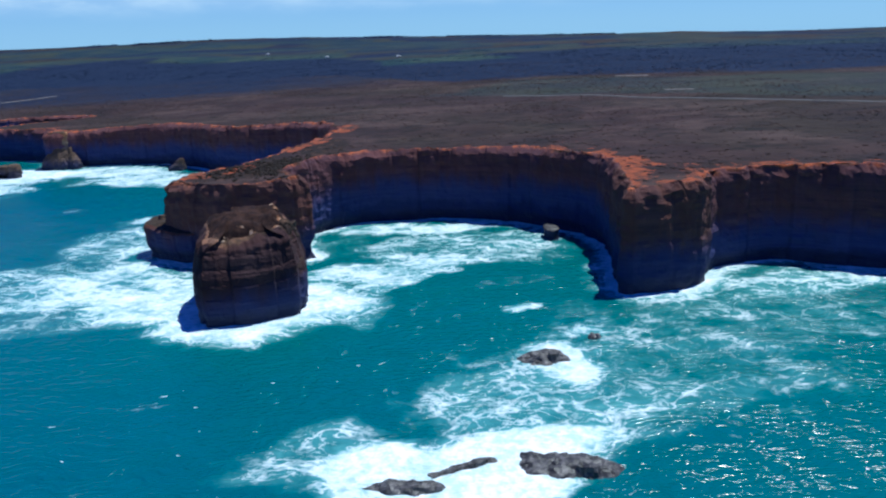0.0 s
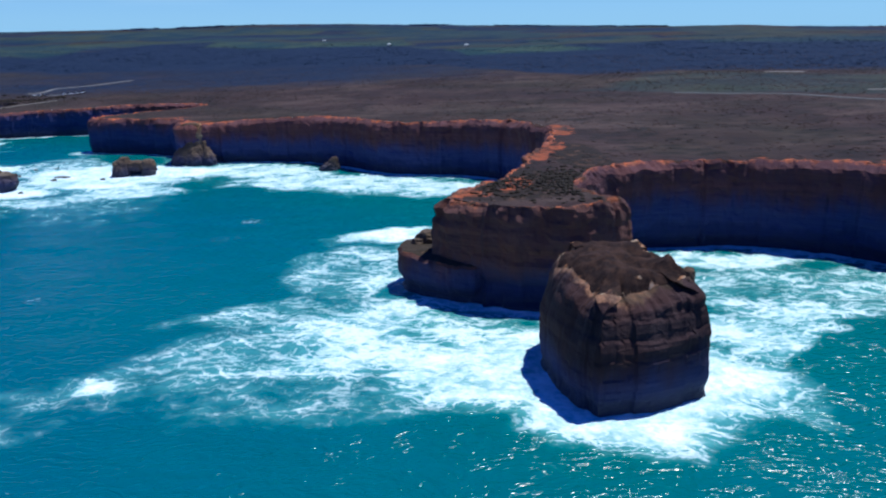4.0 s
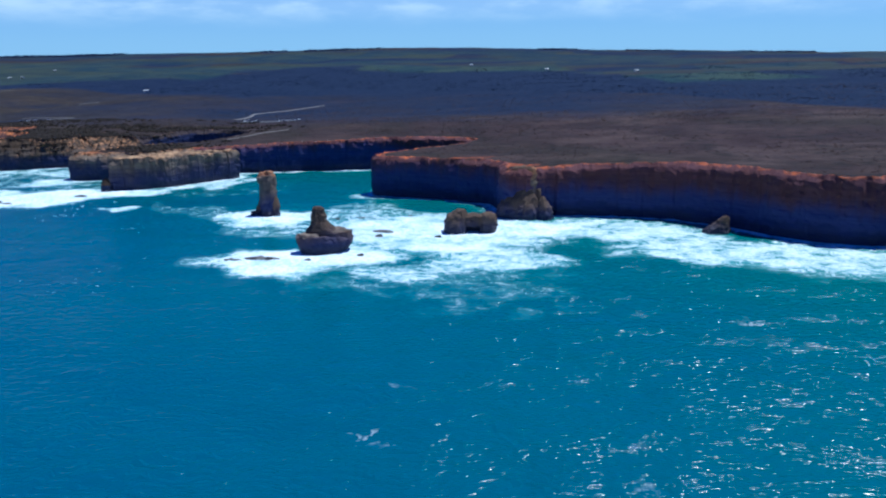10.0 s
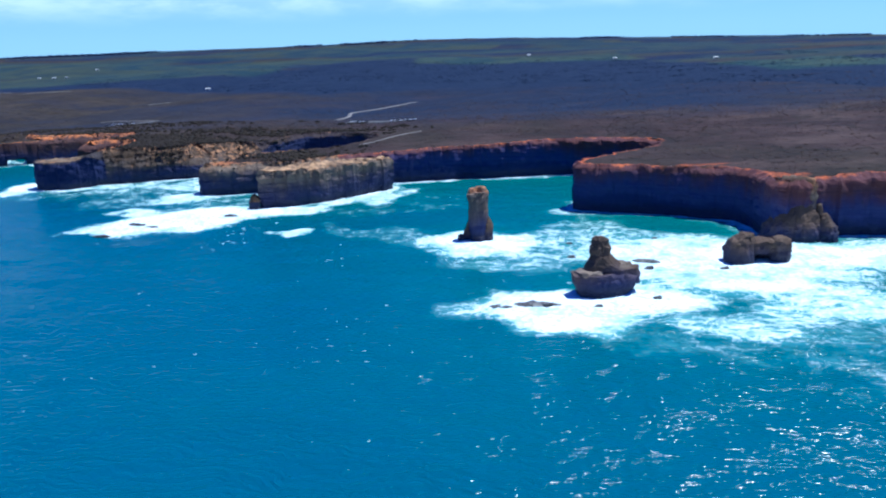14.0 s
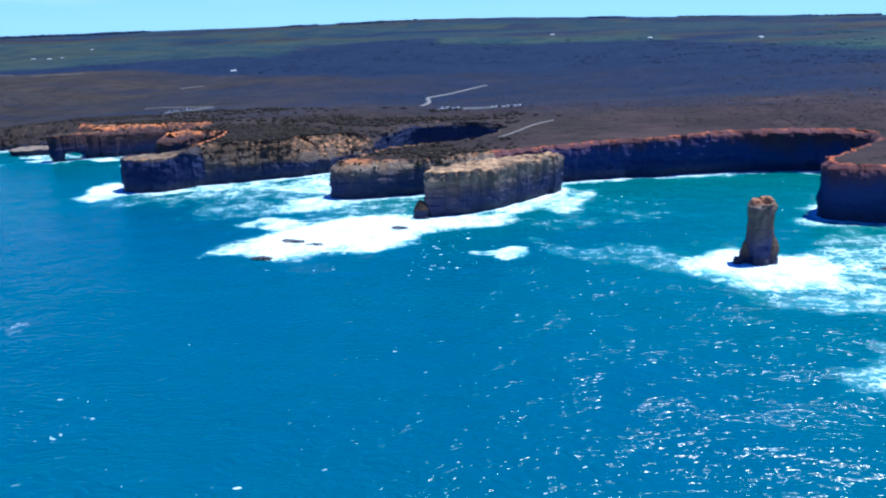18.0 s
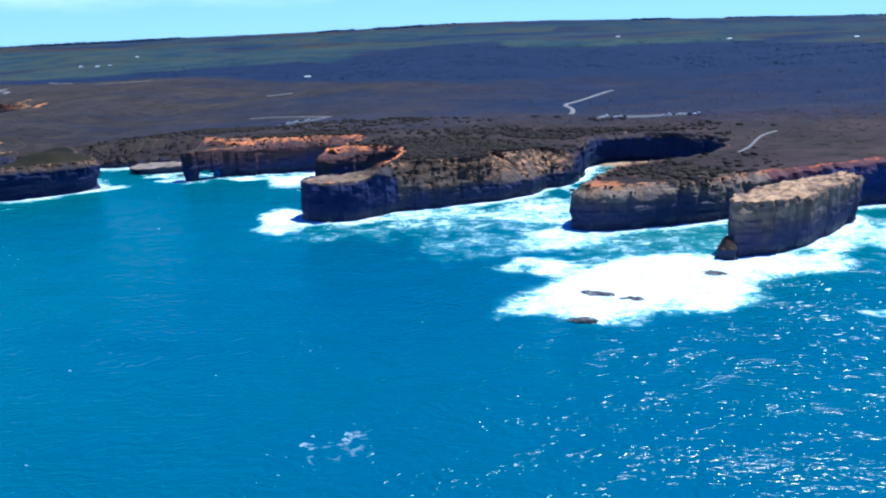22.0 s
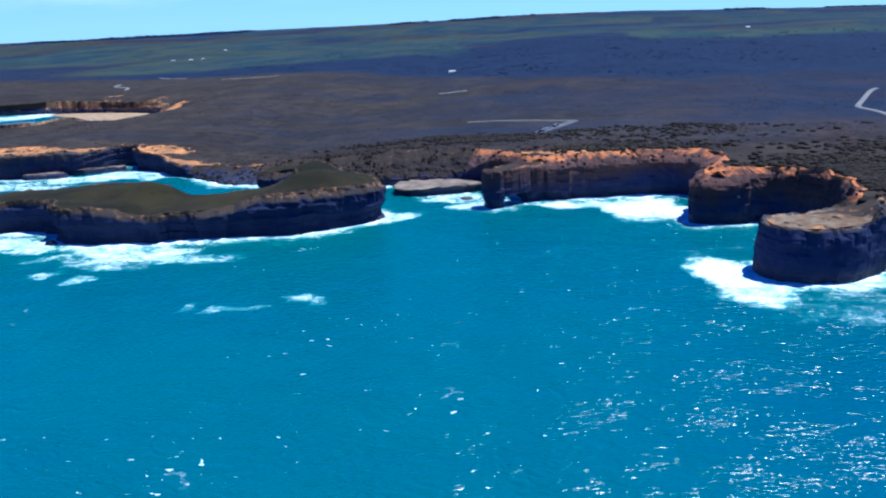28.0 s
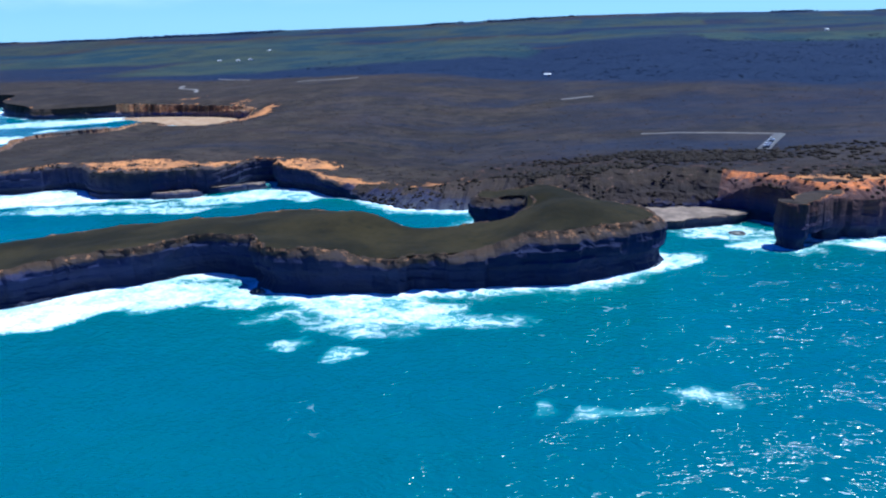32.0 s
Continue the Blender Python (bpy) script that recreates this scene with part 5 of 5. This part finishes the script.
for k, (label, o, h) in enumerate(REEFS):
    a = stack("reef_rock", None, label, "rock", "reef rocks")
    if h >= 4:
        mound("body", o, 0.75 * h, ROCK_WEST, a, PALE_ROCK, rows=8, rings=5, dome=0.3, soil=1.2, lean=0.5, rough=0.6, step=0.8, foot=-2.0, notch=0.0)
        continue
    p = np.array(o, float)
    mid = p.mean(0)
    ax = np.linalg.svd(p - mid)[2][0]
    ax = ax if ax[0] > 0 else -ax
    u, v = (p - mid) @ ax, (p - mid) @ np.array([-ax[1], ax[0]])
    rx, ry = 0.42 * np.ptp(u), 0.8 * max(np.ptp(v) / 2, 0.2 * np.ptp(u) / 2)
    slab = [(0, 0, rx, ry, -1.5), (0.05 * rx, 0, 0.95 * rx, 0.9 * ry, 0.05 * h), (0.2 * rx, 0.1 * ry, 0.6 * rx, 0.55 * ry, 0.55 * h)]
    ends = [[(sx * 0.62 * rx, sy * ry, 0.4 * rx, 0.6 * ry, -1.5), (sx * 0.55 * rx, sy * ry, 0.2 * rx, 0.3 * ry, hh * h)] for sx, sy, hh in ((-1, 0.2, 0.3), (0.75, -0.3, 0.8), (-0.2, 0.5, 0.5))]
    crag("body", a, REEF, tuple(mid), math.degrees(math.atan2(ax[1], ax[0])), [slab] + ends, 99, 40 + k, 0.25 + 0.08 * h)

# rock shelf and beaches
a = stack("rock_shelf", None, "pale undercut rock shelf under a dark scrubby cliff", "rock shelf")
mound("body", [(-995, 876), (-981, 871), (-962, 879), (-944, 886), (-937, 893), (-938, 900), (-962, 903), (-995, 902)], 4.6, ROCK_DARK, a, PALE_ROCK, rows=12, dome=1.0, soil=0.8, lean=-0.1, rough=0.6, notch=1.2)


def beach(name, outline, label):
    line = even(rounded(seaward_left(np.array(outline, float)), True), 3.0, True)
    c = line.mean(0)
    verts = [np.column_stack([c + (line - c) * s, np.full(len(line), z) + 0.15 * fbm(line[:, 0] / 7, line[:, 1] / 7)]) for s, z in ((1.0, -0.6), (0.9, 0.6), (0.7, 1.4), (0.4, 2.0), (0.02, 2.2))]
    tagged(mesh_object(name, np.vstack(verts), quads(5, len(line), True), SAND), label, "beach", "", "structure")


beach("beach_1", [(-652, 884), (-630, 878), (-600, 876), (-580, 868), (-572, 880), (-590, 896), (-630, 898), (-650, 892)], "small pale sand beach at the head of the gorge")
beach("beach_2", [(-1648, 1394), (-1590, 1356), (-1545, 1325), (-1510, 1304), (-1420, 1296), (-1402, 1335), (-1470, 1380), (-1550, 1396)], "orange sand beach round a far bay")

# the grassy island
isle = tagged(new("island"), "long flat-topped grassy island with dark limestone cliffs", "island")
o = isles[5]
line = even(o, 1.4, True)


def isle_height(x, y):
    x, y = np.asarray(x, float), np.asarray(y, float)
    base = np.interp(x, [-1370, -1290, -1220, -1160, -1120, -1098, -1060, -1050, -1034, -985], [6, 9.5, 15.5, 18.5, 17.5, 14.0, 14.5, 16, 20.5, 20]) - 0.055 * np.clip(y - 785, 0, 90) * smoothstep(-1070, -1100, x)
    knob = 5.5 * np.exp(-(((x + 1020) / 20) ** 2 + ((y - 826) / 20) ** 2)) + 4.0 * smoothstep(842, 852, y) * smoothstep(-1020, -1045, x) * smoothstep(-1084, -1079, x) + 5.5 * np.exp(-(((x + 1119) / 28) ** 2 + ((y - 819) / 15) ** 2))
    dip = -3.0 * smoothstep(815, 832, y) * np.exp(-((x + 1094) / 15) ** 2)
    return base + knob + dip + 0.8 * fbm(x / 18, y / 18, 2.0, 3)


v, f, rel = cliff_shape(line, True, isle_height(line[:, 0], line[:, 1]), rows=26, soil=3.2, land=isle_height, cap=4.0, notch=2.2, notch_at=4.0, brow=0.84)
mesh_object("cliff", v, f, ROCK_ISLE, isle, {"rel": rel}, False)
rim_line = softened(v.reshape(-1, len(line), 3)[25, :, :2], True)
x, y, d, f = sheet(np.arange(-1380, -960, 3.0), np.arange(680, 900, 3.0), rim_line, 1.0)
mesh_object("turf", np.stack([x, y, isle_height(x, y)], 1), f, TURF, isle, {"bare": 0.30 * np.exp(-(d - 1) / 5)})


# ---- roads, tracks and car parks ----
def ribbon(name, pts, width, mat, label, lift=0.45):
    p = even(rounded(pts, False, 2), 4.0, False)
    n = outward(p, False)
    rows = [np.column_stack([p + n * k * width / 2, land_height(p[:, 0], p[:, 1]) + lift - (0.5 if abs(k) == 1 else 0)]) for k in (-1, -0.85, 0.85, 1)]
    return tagged(mesh_object(name, np.vstack(rows), quads(4, len(p), False), mat), label, "road", "", "structure")


ribbon("road_1", [(-662, 1033), (-658, 1075), (-668, 1108), (-656, 1140), (-622, 1225), (-612, 1238)], 4.5, TRACK, "pale winding sealed road across the heath")
ribbon("road_2", [(60, 690), (110, 658), (198, 560), (287, 483), (420, 380)], 5, ASPHALT, "grey road along the heath behind the bay")
ribbon("track_1", [(-572, 800), (-562, 815), (-548, 850), (-535, 864)], 1.6, TRACK, "pale walking track round the gorge")
ribbon("track_3", [(-1452, 1566), (-1410, 1575), (-1370, 1600)], 5, TRACK, "pale farm track in the scrub")
ribbon("track_4", [(-1685, 1770), (-1650, 1742), (-1605, 1728)], 5, TRACK, "pale farm track in the scrub")
ribbon("track_5", [(-1676, 1635), (-1660, 1590), (-1610, 1560), (-1588, 1512)], 6, TRACK, "pale winding track to the beach")
ribbon("track_6", [(195, 655), (206, 650), (216, 644)], 5, TRACK, "short pale track in a paddock")
ribbon("track_7", [(205, 880), (222, 872), (238, 862)], 7, TRACK, "short pale track in a paddock")
ribbon("track_8", [(-1055, 1330), (-1040, 1333), (-1022, 1336)], 6, TRACK, "short pale track in the heath")
ribbon("track_2", [(-982, 1092), (-938, 1080), (-889, 1064)], 3, TRACK, "pale thin track on the heath")
ribbon("car_park_1", [(-640, 1006), (-610, 1003), (-570, 985)], 16, ASPHALT, "car park on the heath with a few cars")
ribbon("car_park_2", [(-914, 992), (-903, 1028), (-890, 1064)], 8, ASPHALT, "grey car park above the inlet")


# ---- cars and houses, far off on the plain ----
def box(bm, size, at, bevel=0.0):
    got = bmesh.ops.create_cube(bm, size=1.0)["verts"]
    bmesh.ops.scale(bm, vec=size, verts=got)
    bmesh.ops.translate(bm, vec=at, verts=got)
    if bevel:
        bmesh.ops.bevel(bm, geom=list({e for v in got for e in v.link_edges}), offset=bevel, segments=2, affect="EDGES")
    return got


def car(paint, label):
    top = thing("car", (0, 0, 0), label, "car", "cars in the car parks")
    bm = bmesh.new()
    box(bm, (4.4, 1.8, 0.7), (0, 0, 0.7), 0.12)
    part("body", bm, paint, top)
    bm = bmesh.new()
    got = box(bm, (2.4, 1.6, 0.6), (-0.2, 0, 1.32))
    for v in got:
        if v.co.z > 1.4:
            v.co.x = -0.2 + (v.co.x + 0.2) * 0.7
            v.co.y *= 0.85
    part("cabin", bm, GLASS_DARK, top, "tinted glass cabin")
    bm = bmesh.new()
    box(bm, (1.6, 1.36, 0.06), (-0.2, 0, 1.64))
    part("roof", bm, paint, top)
    for px in (-1.4, 1.4):
        for py in (-0.82, 0.82):
            bm = bmesh.new()
            bmesh.ops.create_cone(bm, cap_ends=True, segments=12, radius1=0.34, radius2=0.34, depth=0.22, matrix=pose(px, py, 0.34, 90))
            part("wheel", bm, RUBBER, top)
    return top


white_car, dark_car = car(WHITE_PAINT, "white parked car in a heath car park"), car(DARK_PAINT, "dark parked car in a heath car park")


def on_land(x, y, lift=0.5):
    return float(land_height(np.array([x]), np.array([y]))[0]) + lift


spots = [(-636 + 3.6 * k + (26 if k > 5 else 0), 1006 - 1.7 * k - (9 if k > 5 else 0) + (-3.5, 3.0, -1.0)[k % 3], 65 + 11 * (k % 4)) for k in range(14)] + [(-912 + 2.5 * k, 996 + 9 * k, 20) for k in range(5)]
for k, (px, py, turn) in enumerate(spots):
    src = dark_car if k % 3 == 2 else white_car
    m = pose(px, py, on_land(px, py), 0, 0, turn)
    if k == 0:
        white_car.matrix_world = m
    elif k == 2:
        dark_car.matrix_world = m
    else:
        copy_thing(src, m)


def house(w, d, h, label):
    top = thing("house", (0, 0, 0), label, "house", "farm houses")
    bm = bmesh.new()
    box(bm, (w, d, h), (0, 0, h / 2))
    part("wall", bm, HOUSE_PAINT, top)
    bm = bmesh.new()
    e = 0.6
    pts = [(-w / 2 - e, -d / 2 - e, h), (w / 2 + e, -d / 2 - e, h), (w / 2 + e, d / 2 + e, h), (-w / 2 - e, d / 2 + e, h), (-w / 2 - e, 0, h + d * 0.3), (w / 2 + e, 0, h + d * 0.3)]
    v = [bm.verts.new(p) for p in pts]
    for q in ((0, 1, 5, 4), (2, 3, 4, 5), (0, 4, 3), (1, 2, 5), (3, 2, 1, 0)):
        bm.faces.new([v[i] for i in q])
    part("roof", bm, ROOF, top, "grey iron roof")
    for px in (-w * 0.3, w * 0.05, w * 0.32):
        bm = bmesh.new()
        box(bm, (1.4, 0.12, 1.3), (px, -d / 2 - 0.03, h * 0.55))
        part("window", bm, GLASS_DARK, top)
    return top


farm = house(9, 6, 2.8, "white farm building with an iron roof among paddocks")
homes = [(-95, 1990, 10), (-1905, 2290, 20), (-1885, 2320, -15), (-1940, 2560, 40), (-1960, 2300, 0), (-1090, 1608, 10), (-300, 2150, 12), (-520, 2420, 8)]
for k, (px, py, turn) in enumerate(homes):
    m = pose(px, py, on_land(px, py, 0.0), 0, 0, turn)
    if k == 0:
        farm.matrix_world = m
    else:
        copy_thing(farm, m)


# ---- scrub on the heath and woods inland, past counting ----
def clumps(name, x, y, z, r, mat, label, category, squash=0.75):
    """Many small uneven leaf clumps in one mesh."""
    g = (1 + 5 ** 0.5) / 2
    ico = np.array([(-1, g, 0), (1, g, 0), (-1, -g, 0), (1, -g, 0), (0, -1, g), (0, 1, g), (0, -1, -g), (0, 1, -g), (g, 0, -1), (g, 0, 1), (-g, 0, -1), (-g, 0, 1)], float) / 1.9
    tri = np.array([(0, 11, 5), (0, 5, 1), (0, 1, 7), (0, 7, 10), (0, 10, 11), (1, 5, 9), (5, 11, 4), (11, 10, 2), (10, 7, 6), (7, 1, 8),
                    (3, 9, 4), (3, 4, 2), (3, 2, 6), (3, 6, 8), (3, 8, 9), (4, 9, 5), (2, 4, 11), (6, 2, 10), (8, 6, 7), (9, 8, 1)])
    rng = np.random.default_rng(5)
    n = len(x)
    spin = rng.uniform(0, 6.28, n)
    c, s = np.cos(spin), np.sin(spin)
    v = ico[None] * rng.uniform(0.6, 1.35, (n, 12, 1)) * r[:, None, None]
    v = np.stack([v[..., 0] * c[:, None] - v[..., 1] * s[:, None], v[..., 0] * s[:, None] + v[..., 1] * c[:, None], v[..., 2] * squash], -1)
    v += np.stack([x, y, z + 0.3 * squash * r], 1)[:, None]
    faces = (tri[None] + 12 * np.arange(n)[:, None, None]).reshape(-1, 3)
    return tagged(mesh_object(name, v.reshape(-1, 3), faces, mat, None, None, True), label, category, "", "stuff")


rng = np.random.default_rng(11)
px, py = rng.uniform(-1420, 330, 90000), 240 + 760 * rng.uniform(0, 1, 90000) ** 1.0
px, py = np.concatenate([px, rng.uniform(-1600, 800, 45000)]), np.concatenate([py, rng.uniform(800, 1350, 45000)])
d = inside_distance(px, py, brink)
dense = 0.6 + 0.7 * fbm(px / 60, py / 35, 9.0, 3)
ok = (d > 3) & (rng.uniform(0, 1, len(px)) < 0.5 * np.clip(dense, 0.05, 1) * smoothstep(2, 14, d))
px, py = px[ok], py[ok]
clumps("scrub", px, py, land_height(px, py), rng.uniform(0.6, 1.5, len(px)), SCRUB, "low wind-clipped brown heath scrub on the plateau", "scrub", 0.17)
px, py = rng.uniform(-2300, 1300, 90000), 800 + 1500 * rng.uniform(0, 1, 90000)
wood_haze, paddock = cover(px, py)
ok = (rng.uniform(0, 1, len(px)) < 0.4 * smoothstep(0.5, 0.95, wood_haze)) & (inside_distance(px, py, brink) > 20)
px, py = px[ok], py[ok]
clumps("woods", px, py, land_height(px, py), rng.uniform(0.9, 2.4, len(px)) * (0.6 + 0.9 * smoothstep(-0.2, 0.5, fbm(px / 60, py / 60, 2.0, 2))), HAZE_TREES, "dark low eucalypt woods on the hills", "trees", 0.13)
px, py = rng.uniform(-1000, -560, 9000), rng.uniform(740, 1010, 9000)
d = inside_distance(px, py, brink)
ok = (d > 3) & (rng.uniform(0, 1, len(px)) < smoothstep(0.05, 0.5, fbm(px / 45, py / 30, 15.0, 3)) * 0.4)
px, py = px[ok], py[ok]
banks = [(-750, 800, 16, 20), (-735, 792, 26, 14), (-690, 820, 26, 16), (-860, 900, 50, 10), (-620, 760, 40, 16), (-980, 984, 70, 12), (-1035, 938, 40, 10), (-950, 962, 30, 10), (-720, 815, 60, 14), (-760, 835, 40, 18), (-640, 905, 60, 10), (-700, 880, 50, 10), (-90, 345, 20, 16), (-70, 345, 10, 20)]
for cx, cy, rx, ry in banks:
    qx, qy = rng.normal(cx, rx * 0.6, 420), rng.normal(cy, ry * 0.7, 420)
    far = inside_distance(qx, qy, brink) > 3
    px, py = np.concatenate([px, qx[far]]), np.concatenate([py, qy[far]])
bare_top = np.hypot((px + 790) / 23, (py - 750) / 19) > 1
px, py = px[bare_top], py[bare_top]
clumps("thicket", px, py, land_height(px, py), rng.uniform(0.8, 2.6, len(px)) * np.where(px > -300, 0.45, 1.0), THICKET, "dark green thickets round the gorges", "shrubs", 0.42)

# bushes clinging to the broken upper slopes of the western headlands
wall = [o for o in scene.objects if o.name in ("cliff_wall_8", "cliff_wall_10", "cliff_wall_11", "cliff_wall_12", "cliff_wall_13")]
spots = []
for o in wall:
    co, rl = np.empty(len(o.data.vertices) * 3, np.float32), np.empty(len(o.data.vertices), np.float32)
    o.data.vertices.foreach_get("co", co)
    o.data.attributes["rel"].data.foreach_get("value", rl)
    co = co.reshape(-1, 3)
    ok = (rl > 0.87) & (rl < 1.03) & (rng.uniform(0, 1, len(rl)) < (0.20 if o.name == "cliff_wall_10" else 0.09) + 0.2 * vnoise(co[:, 0] / 14, co[:, 1] / 14, 3.0))
    spots.append(co[ok])
spots = np.vstack(spots) + rng.uniform(-0.8, 0.8, (sum(map(len, spots)), 3)) * (1, 1, 0)
clumps("cliff_scrub", spots[:, 0], spots[:, 1], spots[:, 2], rng.uniform(0.4, 1.3, len(spots)), THICKET, "dark bushes on the broken upper cliff slopes", "shrubs", 0.5)
# trees along the far skyline
px = rng.uniform(-4500, 2600, 9000)
py = 4050 - 0.16 * np.maximum(0, -px - 1800) + rng.uniform(-160, 20, 9000)
ok = rng.uniform(0, 1, len(px)) < smoothstep(0.05, 0.35, fbm(px / 260, py / 900, 3.0, 3))
px, py = px[ok], py[ok]
clumps("skyline_trees", px, py, land_height(px, py), rng.uniform(3.5, 8.0, len(px)), HAZE_TREES, "distant dark trees along the skyline", "trees", 0.6)
